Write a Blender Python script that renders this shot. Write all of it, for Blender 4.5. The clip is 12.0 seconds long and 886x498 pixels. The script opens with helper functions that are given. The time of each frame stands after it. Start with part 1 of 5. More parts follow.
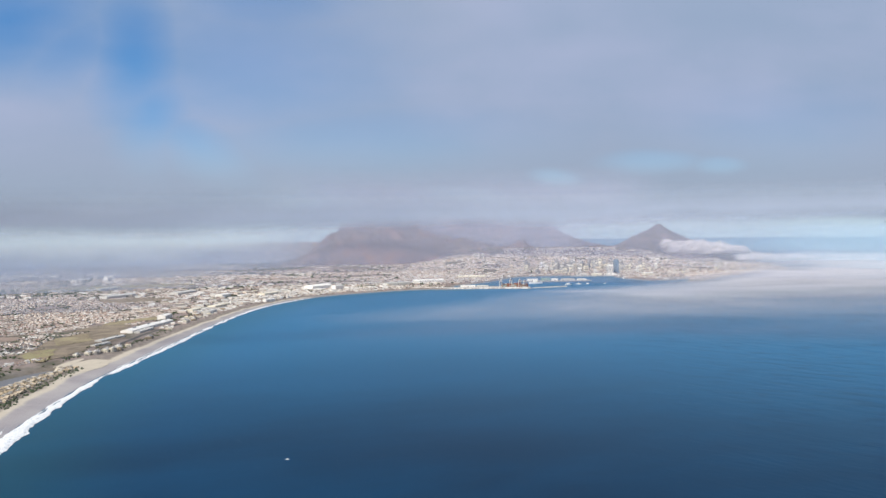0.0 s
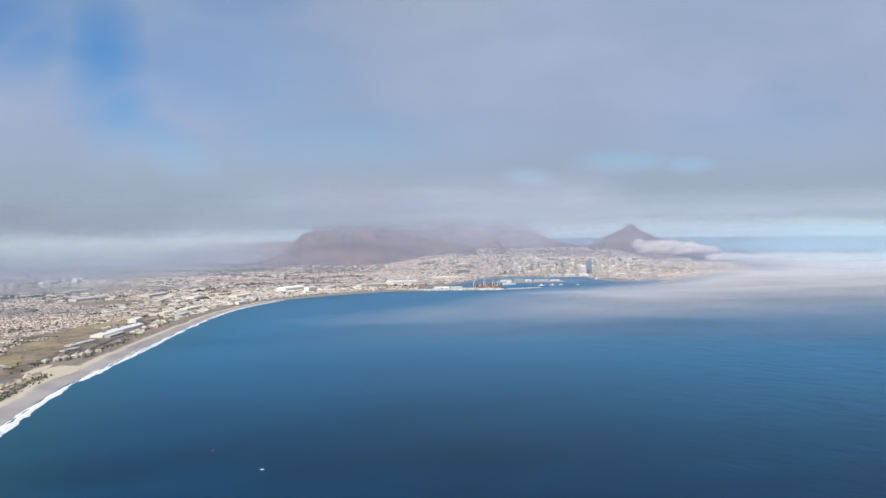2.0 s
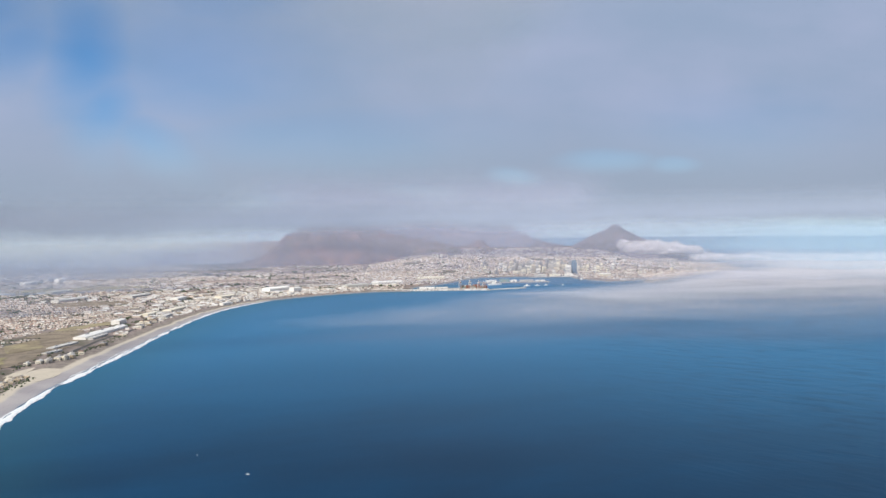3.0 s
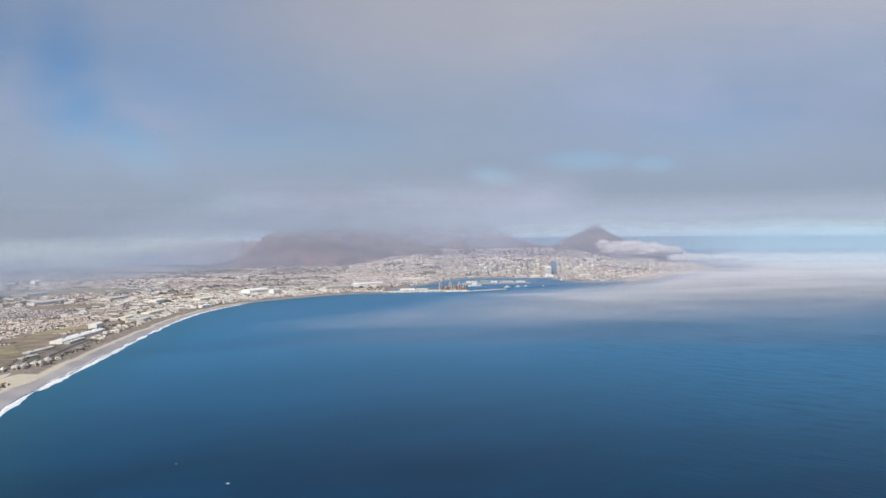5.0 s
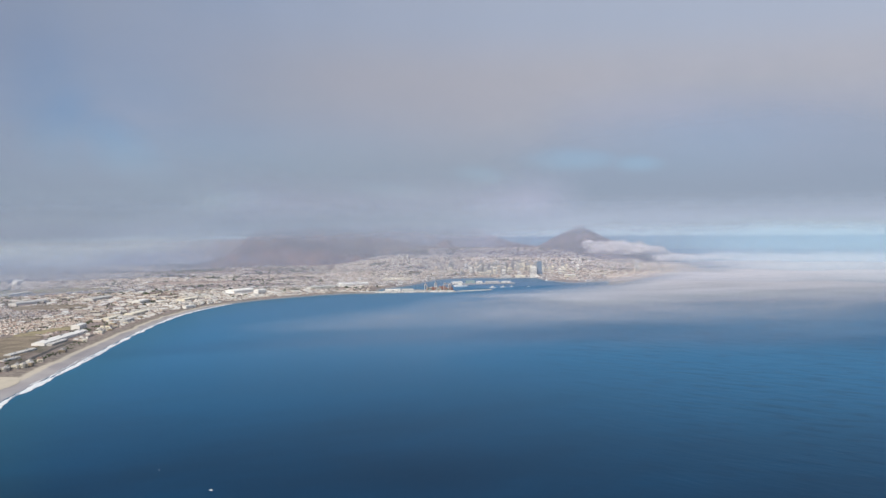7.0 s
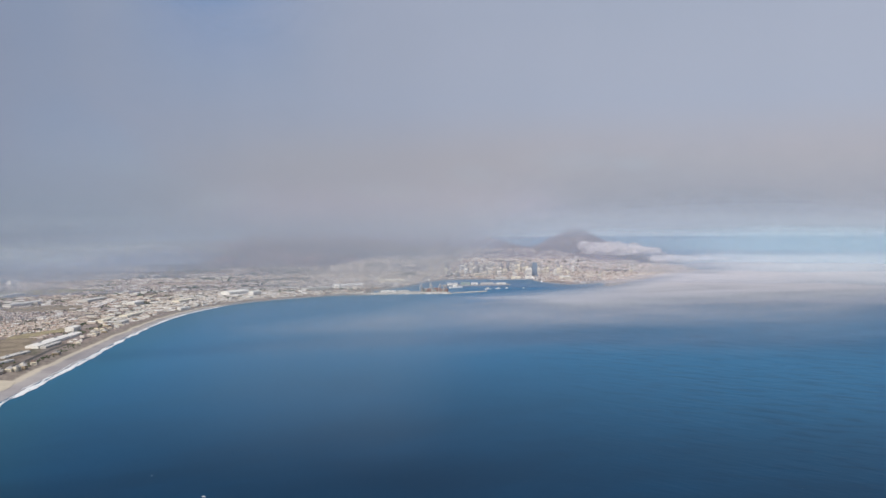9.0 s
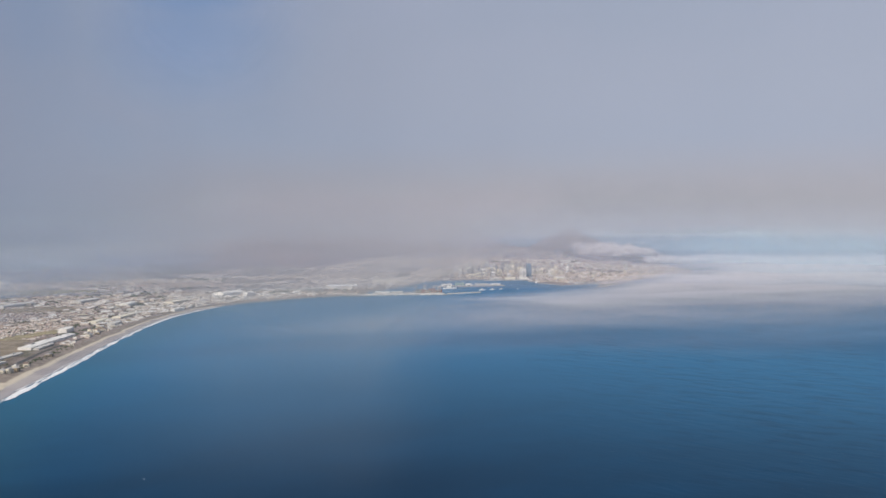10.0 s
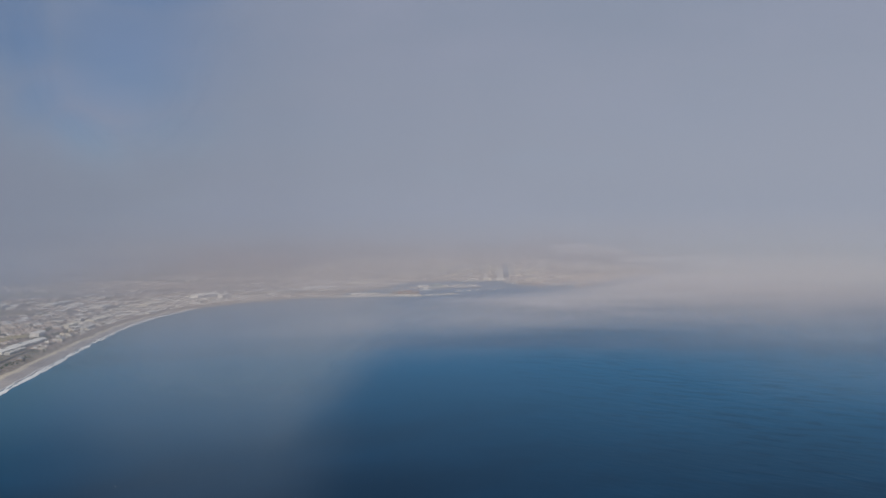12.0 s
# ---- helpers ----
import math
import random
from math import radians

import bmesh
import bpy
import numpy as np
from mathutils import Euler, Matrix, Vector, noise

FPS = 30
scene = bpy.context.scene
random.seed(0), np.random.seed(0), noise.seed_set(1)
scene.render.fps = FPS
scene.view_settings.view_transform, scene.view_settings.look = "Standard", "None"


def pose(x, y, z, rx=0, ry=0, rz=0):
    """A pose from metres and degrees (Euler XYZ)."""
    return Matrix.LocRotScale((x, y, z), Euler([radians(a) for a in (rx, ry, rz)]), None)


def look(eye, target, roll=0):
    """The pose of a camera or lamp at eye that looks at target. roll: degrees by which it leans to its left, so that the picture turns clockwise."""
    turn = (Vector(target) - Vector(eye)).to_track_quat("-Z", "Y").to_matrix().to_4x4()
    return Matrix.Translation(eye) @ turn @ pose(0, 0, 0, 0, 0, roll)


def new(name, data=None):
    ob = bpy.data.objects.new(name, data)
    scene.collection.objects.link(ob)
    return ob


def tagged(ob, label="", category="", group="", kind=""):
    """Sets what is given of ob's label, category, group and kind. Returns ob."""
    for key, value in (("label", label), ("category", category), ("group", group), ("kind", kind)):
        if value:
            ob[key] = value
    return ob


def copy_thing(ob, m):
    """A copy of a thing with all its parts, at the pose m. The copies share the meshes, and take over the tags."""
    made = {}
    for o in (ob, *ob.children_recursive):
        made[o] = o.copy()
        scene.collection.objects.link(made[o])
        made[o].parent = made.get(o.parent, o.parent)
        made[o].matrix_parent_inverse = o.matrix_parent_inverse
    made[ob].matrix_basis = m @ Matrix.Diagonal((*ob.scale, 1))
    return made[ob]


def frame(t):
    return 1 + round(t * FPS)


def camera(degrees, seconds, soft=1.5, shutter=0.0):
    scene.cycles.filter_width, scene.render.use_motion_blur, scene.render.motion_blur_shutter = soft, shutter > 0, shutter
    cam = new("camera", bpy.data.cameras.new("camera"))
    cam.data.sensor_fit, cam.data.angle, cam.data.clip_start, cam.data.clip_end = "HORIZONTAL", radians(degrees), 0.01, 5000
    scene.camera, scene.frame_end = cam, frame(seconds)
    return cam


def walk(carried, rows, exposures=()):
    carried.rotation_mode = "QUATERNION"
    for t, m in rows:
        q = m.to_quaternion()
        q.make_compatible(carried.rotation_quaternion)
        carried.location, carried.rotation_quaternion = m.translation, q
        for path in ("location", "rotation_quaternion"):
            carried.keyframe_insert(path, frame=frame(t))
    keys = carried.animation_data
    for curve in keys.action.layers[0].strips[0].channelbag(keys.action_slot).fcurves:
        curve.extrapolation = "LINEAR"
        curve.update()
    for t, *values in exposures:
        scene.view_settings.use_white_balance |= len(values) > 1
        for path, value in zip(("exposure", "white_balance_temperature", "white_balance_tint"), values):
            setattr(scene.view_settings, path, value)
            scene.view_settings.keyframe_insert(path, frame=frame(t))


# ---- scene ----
# Camera: a slow climb of about 14 m over the bay, turning to the right.
# seconds, x, y, z, heading to the right of +Y, pitch, roll (degrees)
cam = camera(54, 12.0, soft=1.5)
PATH = (
    (0, 0.00, 0.00, 75.00, 0.000, -1.446, -0.697),
    (0.5, -0.37, 0.44, 75.71, 0.667, -1.505, -0.647),
    (1, -0.70, 0.85, 76.41, 1.390, -1.491, -0.731),
    (1.5, -0.99, 1.23, 77.09, 1.638, -1.481, -0.739),
    (2, -1.25, 1.58, 77.77, 1.796, -1.531, -0.714),
    (2.5, -1.46, 1.89, 78.44, 2.030, -1.576, -0.627),
    (3, -1.63, 2.17, 79.09, 2.783, -1.584, -0.697),
    (5, -1.94, 2.98, 81.61, 4.099, -1.646, -0.711),
    (5.5, -1.92, 3.10, 82.21, 4.411, -1.699, -0.626),
    (6, -1.86, 3.19, 82.81, 4.381, -1.721, -0.574),
    (6.5, -1.76, 3.25, 83.39, 4.751, -1.771, -0.562),
    (7, -1.63, 3.27, 83.96, 5.039, -1.756, -0.567),
    (9, -0.69, 3.05, 86.14, 5.304, -1.770, -0.482),
    (9.5, -0.35, 2.91, 86.66, 5.116, -1.744, -0.451),
    (10, 0.02, 2.75, 87.17, 5.647, -1.765, -0.451),
    (10.5, 0.43, 2.55, 87.66, 6.180, -1.847, -0.494),
    (11, 0.88, 2.31, 88.15, 6.598, -1.887, -0.557),
    (11.5, 1.37, 2.05, 88.63, 6.602, -1.803, -0.504),
    (12, 1.90, 1.75, 89.09, 7.081, -1.784, -0.517),
)


def cam_pose(x, y, z, heading, pitch, roll):
    a, b = radians(heading), radians(pitch)
    way = Vector((math.sin(a) * math.cos(b), math.cos(a) * math.cos(b), math.sin(b)))
    eye = Vector((x, y, z))
    return look(eye, eye + 1000 * way, roll)


walk(cam, [(r[0], cam_pose(*r[1:])) for r in PATH],
     exposures=[(0, 0.02, 6330, 10), (3, 0.0, 6350, 10), (5, -0.10, 6330, 10), (6, -0.13, 6330, 10), (9, -0.24, 6450, 11.5), (10.5, -0.36, 6500, 12), (12, -0.66, 6500, 12)])

# ---------------------------------------------------------------- node helper


class Nodes:
    """A short way to write node trees."""

    def __init__(self, tree):
        self.tree = tree
        tree.nodes.clear()

    def add(self, kind, inputs=None):
        n = self.tree.nodes.new(kind)
        for k, v in (inputs or {}).items():
            self.put(n.inputs[k], v)
        return n

    def put(self, socket, v):
        if isinstance(v, bpy.types.NodeSocket):
            self.tree.links.new(v, socket)
        else:
            socket.default_value = v

    def math(self, op, a, b=0.0, c=0.0, clamp=False):
        n = self.tree.nodes.new("ShaderNodeMath")
        n.operation, n.use_clamp = op, clamp
        for s, v in zip(n.inputs, (a, b, c)):
            self.put(s, v)
        return n.outputs[0]

    def step(self, v, lo, hi, a=0.0, b=1.0):
        if lo > hi:
            lo, hi, a, b = hi, lo, b, a
        n = self.tree.nodes.new("ShaderNodeMapRange")
        n.interpolation_type = "SMOOTHSTEP"
        for k, s in (("Value", v), ("From Min", lo), ("From Max", hi), ("To Min", a), ("To Max", b)):
            self.put(n.inputs[k], s)
        return n.outputs["Result"]

    def mix(self, fac, a, b, blend="MIX"):
        n = self.add("ShaderNodeMix")
        n.data_type, n.blend_type = "RGBA", blend
        self.put(n.inputs[0], fac), self.put(n.inputs[6], a), self.put(n.inputs[7], b)
        return n.outputs[2]

    def noise(self, vector, scale, detail=4.0, rough=0.55, distortion=0.0):
        n = self.add("ShaderNodeTexNoise", {"Scale": scale, "Detail": detail, "Roughness": rough, "Distortion": distortion})
        if vector is not None:
            self.put(n.inputs["Vector"], vector)
        return n.outputs["Fac"]

    def stretch(self, vector, sx, sy, sz, angle=0.0, shift=(0, 0, 0)):
        if angle:
            n = self.add("ShaderNodeMapping")
            n.vector_type = "TEXTURE"
            sx, sy, sz = 1 / sx, 1 / sy, 1 / sz
        else:
            n = self.add("ShaderNodeMapping")
        for k, s in (("Vector", vector), ("Location", shift), ("Rotation", (0, 0, angle)), ("Scale", (sx, sy, sz))):
            self.put(n.inputs[k], s)
        return n.outputs[0]

    def ramp(self, fac, stops, constant=False):
        n = self.add("ShaderNodeValToRGB", {"Fac": fac})
        r = n.color_ramp
        r.interpolation = "CONSTANT" if constant else "LINEAR"
        while len(r.elements) < len(stops):
            r.elements.new(0.5)
        for e, (p, c) in zip(r.elements, stops):
            e.position, e.color = p, (*c, 1)
        return n.outputs["Color"]


    def attribute(self, name):
        n = self.add("ShaderNodeAttribute")
        n.attribute_name = name
        return n.outputs["Fac"]


def rgb(r, g, b):
    return (r, g, b, 1.0)


# ---------------------------------------------------------------- world and sun
SUN_FROM = Vector((-0.50, -0.62, 0.72)).normalized()
world = bpy.data.worlds.new("sky")
scene.world = world
world.use_nodes = True
w = Nodes(world.node_tree)
sky = w.add("ShaderNodeTexSky")
sky.sky_type, sky.sun_disc, sky.altitude, sky.dust_density = "NISHITA", False, 300.0, 1.5
sky.sun_elevation, sky.sun_rotation = math.asin(SUN_FROM.z), math.atan2(SUN_FROM.x, SUN_FROM.y)
blue = w.mix(1.0, sky.outputs[0], rgb(0.06, 0.082, 0.115), "MULTIPLY")
xyz = w.add("ShaderNodeSeparateXYZ", {"Vector": w.add("ShaderNodeTexCoord").outputs["Generated"]})
dx, dy, dz = xyz.outputs
ahead = w.math("MAXIMUM", dy, 0.12)
u, v = w.math("DIVIDE", dx, ahead), w.math("DIVIDE", dz, ahead)
uv = w.add("ShaderNodeCombineXYZ", {"X": u, "Y": v}).outputs[0]
billow = w.noise(w.stretch(uv, 1.0, 1.7, 1.0), 3.2, 5, 0.5, 0.1)
fine = w.noise(w.stretch(uv, 1.0, 3.0, 1.0, shift=(3.1, 0.7, 0)), 9.0, 5, 0.55)
streak = w.noise(w.stretch(uv, 1.0, 7.0, 1.0, shift=(1.3, 2.2, 0)), 5.0, 4, 0.5)
wob = w.math("MULTIPLY_ADD", w.math("SUBTRACT", billow, 0.5), 0.7, w.math("MULTIPLY", w.math("SUBTRACT", fine, 0.5), 0.5))


def gap(u0, v0, a, b, lean, lo=-0.1, hi=1.9):
    """A soft opening in the cloud deck round one direction."""
    p, q = w.math("SUBTRACT", u, u0), w.math("SUBTRACT", v, v0)
    s = w.math("DIVIDE", w.math("MULTIPLY_ADD", q, lean, p), a)
    t = w.math("DIVIDE", w.math("MULTIPLY_ADD", p, -lean, q), b)
    r = w.math("SQRT", w.math("ADD", w.math("MULTIPLY", s, s), w.math("MULTIPLY", t, t)))
    return w.step(w.math("ADD", r, wob), lo, hi, 1.0, 0.0)


holes = w.math("MULTIPLY", gap(-0.350, 0.196, 0.050, 0.075, 0.12), 0.95)
for *spec, share in ((-0.496, 0.242, 0.100, 0.060, 0.1, 0.95), (-0.425, 0.212, 0.080, 0.044, 0.2, 0.70), (-0.330, 0.138, 0.042, 0.055, -0.2, 0.78),
                     (-0.282, 0.099, 0.070, 0.032, -0.5, 0.68), (-0.236, 0.190, 0.150, 0.075, 0.0, 0.50), (-0.120, 0.100, 0.180, 0.032, 0.0, 0.38),
                     (-0.200, 0.275, 0.100, 0.055, 0.0, 0.60), (0.390, 0.105, 0.120, 0.040, 0.0, 0.22)):
    holes = w.math("MAXIMUM", holes, w.math("MULTIPLY", gap(*spec), share))
for spec in ((0.036, 0.034, 0.048, 0.009, -0.1), (0.130, 0.055, 0.026, 0.009, -0.15), (0.244, 0.073, 0.052, 0.012, 0.0), (0.320, 0.068, 0.030, 0.010, 0.0), (-0.145, 0.026, 0.040, 0.010, 0.1)):
    holes = w.math("MAXIMUM", holes, w.math("MULTIPLY", gap(*spec, 0.2, 1.6), 0.48))
# the deck's lower edge, a few minutes of arc above the horizon
edge = w.math("ADD", v, w.math("MULTIPLY", w.math("SUBTRACT", streak, 0.5), 0.016))
deck = w.step(edge, -0.003, 0.013)
cover = w.math("MULTIPLY", deck, w.math("SUBTRACT", 1.0, holes), clamp=True)
tone = w.math("ADD", w.math("MULTIPLY", billow, 0.75), w.math("MULTIPLY", fine, 0.25))
cloud_col = w.mix(w.step(tone, 0.3, 0.72), rgb(0.315, 0.40, 0.55), rgb(0.40, 0.455, 0.62))
cloud_col = w.mix(w.step(v, 0.16, 0.01), cloud_col, rgb(0.34, 0.405, 0.505))
clear = w.ramp(w.step(v, 0.0, 0.25), ((0.0, (0.60, 0.72, 0.76)), (0.12, (0.42, 0.62, 0.79)), (0.5, (0.15, 0.38, 0.70)), (1.0, (0.08, 0.26, 0.57))))
band = w.mix(0.75, blue, clear)
band = w.mix(w.step(w.math("MULTIPLY_ADD", w.math("SUBTRACT", streak, 0.5), 0.02, v), -0.014, 0.012), rgb(0.50, 0.635, 0.72), band)
sky_col = w.mix(cover, band, cloud_col)
w.add("ShaderNodeOutputWorld", {"Surface": w.add("ShaderNodeBackground", {"Color": sky_col, "Strength": 1.0}).outputs[0]})

sun_data = bpy.data.lights.new("sun", "SUN")
sun_data.energy, sun_data.angle, sun_data.color = 4.7, radians(24.0), (1.0, 0.93, 0.82)
sun = new("sun", sun_data)
sun.matrix_world = look(SUN_FROM * 500, (0, 0, 0))

# ---------------------------------------------------------------- materials


def material(name):
    m = bpy.data.materials.new(name)
    m.use_nodes = True
    return m, Nodes(m.node_tree)


def finish(n, colour, rough=0.8, metal=0.0, bump=None, strength=0.3, distance=0.1, spec=0.3, **extra):
    p = n.add("ShaderNodeBsdfPrincipled", {"Base Color": colour, "Roughness": rough, "Metallic": metal, "Specular IOR Level": spec, **extra})
    if bump is not None:
        n.put(p.inputs["Normal"], n.add("ShaderNodeBump", {"Height": bump, "Strength": strength, "Distance": distance}).outputs[0])
    n.add("ShaderNodeOutputMaterial", {"Surface": p.outputs[0]})


def position(n):
    return n.add("ShaderNodeNewGeometry").outputs["Position"]


def plain(name, colour, rough=0.75, vary=0.25, scale=0.6, spec=0.3):
    """A painted or bare surface with soft stains and a fine grain; each copy differs a little."""
    m, n = material(name)
    pos = position(n)
    k = n.math("ADD", n.math("MULTIPLY", n.noise(pos, scale, 4), 0.7), n.math("MULTIPLY", n.noise(pos, scale * 9, 2), 0.3))
    k = n.math("ADD", k, n.math("MULTIPLY", n.add("ShaderNodeObjectInfo").outputs["Random"], 0.35))
    dark = rgb(*(c * (1 - vary) for c in colour))
    light = rgb(*(min(0.85, c * (1 + vary * 0.5)) for c in colour))
    finish(n, n.mix(n.step(k, 0.3, 1.0), dark, light), rough, bump=n.noise(pos, scale * 12, 2), strength=0.15, spec=spec)
    return m


def by_island(name, stops, rough=0.8, vary=0.25):
    """Joined small things: each loose piece takes its own colour from the ramp."""
    m, n = material(name)
    g = n.add("ShaderNodeNewGeometry")
    col = n.ramp(g.outputs["Random Per Island"], stops, constant=True)
    k = n.noise(g.outputs["Position"], 0.9, 3)
    finish(n, n.mix(n.step(k, 0.3, 0.75, 0.0, vary), col, rgb(0.12, 0.10, 0.085)), rough)
    return m


def by_object(name, stops, rough=0.8, vary=0.2):
    """Separate things: each object takes its own colour from the ramp."""
    m, n = material(name)
    col = n.ramp(n.add("ShaderNodeObjectInfo").outputs["Random"], stops, constant=True)
    k = n.noise(position(n), 0.8, 3)
    finish(n, n.mix(n.step(k, 0.3, 0.75, 0.0, vary), col, rgb(0.14, 0.12, 0.10)), rough)
    return m


def parts_of(n, pos):
    return n.add("ShaderNodeSeparateXYZ", {"Vector": pos}).outputs


def make_ground():
    m, n = material("ground")
    pos = position(n)
    shore = n.attribute("shore")
    width = n.attribute("beach")
    rise = n.attribute("rise")
    big, mid, small = n.noise(pos, 0.006, 5), n.noise(pos, 0.035, 5), n.noise(pos, 0.4, 4)
    town = n.ramp(n.noise(n.stretch(pos, 1.0, 0.55, 1.0, 0.25), 0.05, 6, 0.65),
                  ((0.30, (0.095, 0.09, 0.06)), (0.42, (0.17, 0.135, 0.11)), (0.50, (0.30, 0.235, 0.205)), (0.60, (0.25, 0.21, 0.195)), (0.72, (0.36, 0.29, 0.245))))
    town = n.mix(n.step(big, 0.52, 0.66, 0, 0.8), town, rgb(0.095, 0.105, 0.07))
    town = n.mix(n.step(small, 0.45, 0.75, 0, 0.45), town, rgb(0.08, 0.075, 0.065))
    slope = n.mix(n.step(mid, 0.38, 0.62), rgb(0.20, 0.13, 0.10), rgb(0.10, 0.10, 0.065))
    town = n.mix(n.step(n.math("MULTIPLY_ADD", n.math("SUBTRACT", mid, 0.5), 16.0, rise), 17, 26), town, slope)
    k = n.math("DIVIDE", n.math("MULTIPLY_ADD", n.math("SUBTRACT", mid, 0.5), 8.0, shore), width)
    scrub = n.mix(n.step(small, 0.4, 0.6), rgb(0.185, 0.155, 0.13), rgb(0.29, 0.245, 0.205))
    sand = n.mix(small, rgb(0.46, 0.40, 0.31), rgb(0.58, 0.52, 0.42))
    wet = n.mix(n.step(mid, 0.35, 0.65), rgb(0.30, 0.275, 0.275), rgb(0.38, 0.35, 0.335))
    col = n.mix(n.step(k, 0.55, 0.72), wet, sand)
    col = n.mix(n.step(k, 0.82, 0.98), col, scrub)
    col = n.mix(n.step(k, 1.3, 1.8), col, town)
    col = n.mix(n.math("MULTIPLY", n.step(width, 4.5, 2.5), n.step(k, 2.6, 1.6)), col, n.mix(small, rgb(0.20, 0.19, 0.185), rgb(0.30, 0.285, 0.27)))
    rough = n.step(k, 0.0, 0.5, 0.45, 0.9)
    finish(n, col, rough, bump=n.noise(pos, 0.7, 5), strength=0.5, distance=0.6, spec=0.25)
    return m


def make_water():
    m, n = material("sea_water")
    pos = position(n)
    swell = n.noise(n.stretch(pos, 0.28, 1.0, 1.0, -0.95), 0.085, 5, 0.62, 0.8)
    chop = n.noise(n.stretch(pos, 0.35, 1.0, 1.0, -0.8), 0.40, 4, 0.6)
    # bay: distance share of the haze and sky reflection painted into the sea
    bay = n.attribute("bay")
    drift = n.noise(n.stretch(pos, 0.5, 1.0, 1.0, 0.35), 0.007, 5, 0.6)
    shore = n.attribute("shore")
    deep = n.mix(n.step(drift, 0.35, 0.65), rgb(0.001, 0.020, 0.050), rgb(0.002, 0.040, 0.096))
    # far water painted paler blue, for haze and sky reflection over it
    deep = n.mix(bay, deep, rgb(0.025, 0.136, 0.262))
    near = n.mix(n.step(shore, -60, -2, 0.0, 0.36), deep, rgb(0.014, 0.092, 0.112))
    near = n.mix(n.step(shore, 4, 12), near, rgb(0.17, 0.17, 0.175))
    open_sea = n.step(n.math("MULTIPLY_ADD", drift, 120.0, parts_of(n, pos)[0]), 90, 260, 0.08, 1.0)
    # shaded sides of the waves, painted as dark streaks into the colour
    trough_shade = n.math("MULTIPLY", n.step(n.noise(n.stretch(pos, 0.30, 1.0, 1.0, -0.62), 0.17, 4, 0.6, 0.6), 0.47, 0.66), n.math("MULTIPLY", open_sea, 0.30))
    near = n.mix(trough_shade, near, rgb(0.001, 0.012, 0.034))
    h = n.math("ADD", n.math("MULTIPLY", swell, 1.0), n.math("MULTIPLY", chop, 0.45))
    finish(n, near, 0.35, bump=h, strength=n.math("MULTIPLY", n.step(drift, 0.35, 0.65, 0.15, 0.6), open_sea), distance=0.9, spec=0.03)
    return m


def make_rock(name, sunny, shade, green):
    m, n = material(name)
    g = n.add("ShaderNodeNewGeometry")
    pos = g.outputs["Position"]
    up = n.add("ShaderNodeSeparateXYZ", {"Vector": g.outputs["Normal"]}).outputs[2]
    z = n.add("ShaderNodeSeparateXYZ", {"Vector": pos}).outputs[2]
    strata = n.noise(n.stretch(pos, 0.12, 0.12, 1.4), 0.35, 4, 0.6)
    blot, grain = n.noise(pos, 0.016, 5, 0.6), n.noise(pos, 0.12, 5, 0.65)
    rock = n.mix(n.step(n.math("MULTIPLY_ADD", strata, 0.5, n.math("MULTIPLY", blot, 0.5)), 0.36, 0.62), rgb(*shade), rgb(*sunny))
    veg = n.mix(n.step(grain, 0.35, 0.65), rgb(*green), rgb(green[0] * 1.9, green[1] * 1.6, green[2] * 1.7))
    k = n.math("ADD", up, n.math("MULTIPLY", n.math("SUBTRACT", grain, 0.5), 0.7))
    col = n.mix(n.step(k, 0.72, 0.92), rock, veg)
    col = n.mix(n.step(blot, 0.55, 0.68, 0, 0.6), col, rgb(sunny[0] * 1.2, sunny[1] * 1.05, sunny[2] * 1.0))
    finish(n, col, 0.9, bump=n.noise(pos, 0.25, 6, 0.65), strength=0.7, distance=2.0, spec=0.1)
    return m


def make_foam():
    """Foam with gaps of clear water in it."""
    m, n = material("sea_foam")
    pos = position(n)
    k = n.noise(pos, 0.9, 6, 0.7)
    lace = n.step(n.math("ADD", n.math("MULTIPLY", n.noise(n.stretch(pos, 1.0, 0.6, 1.0), 0.7, 6, 0.7), 0.6), n.math("MULTIPLY", k, 0.4)), 0.32, 0.46, 0.15, 1.0)
    body = n.add("ShaderNodeBsdfPrincipled", {"Base Color": n.mix(n.step(k, 0.3, 0.55), rgb(0.52, 0.57, 0.59), rgb(0.80, 0.80, 0.79)), "Roughness": 0.7, "Specular IOR Level": 0.2,
                                              "Normal": n.add("ShaderNodeBump", {"Height": k, "Strength": 0.7, "Distance": 0.4}).outputs[0]})
    out = n.add("ShaderNodeMixShader", {0: lace, 1: n.add("ShaderNodeBsdfTransparent").outputs[0], 2: body.outputs[0]})
    n.add("ShaderNodeOutputMaterial", {"Surface": out.outputs[0]})
    return m


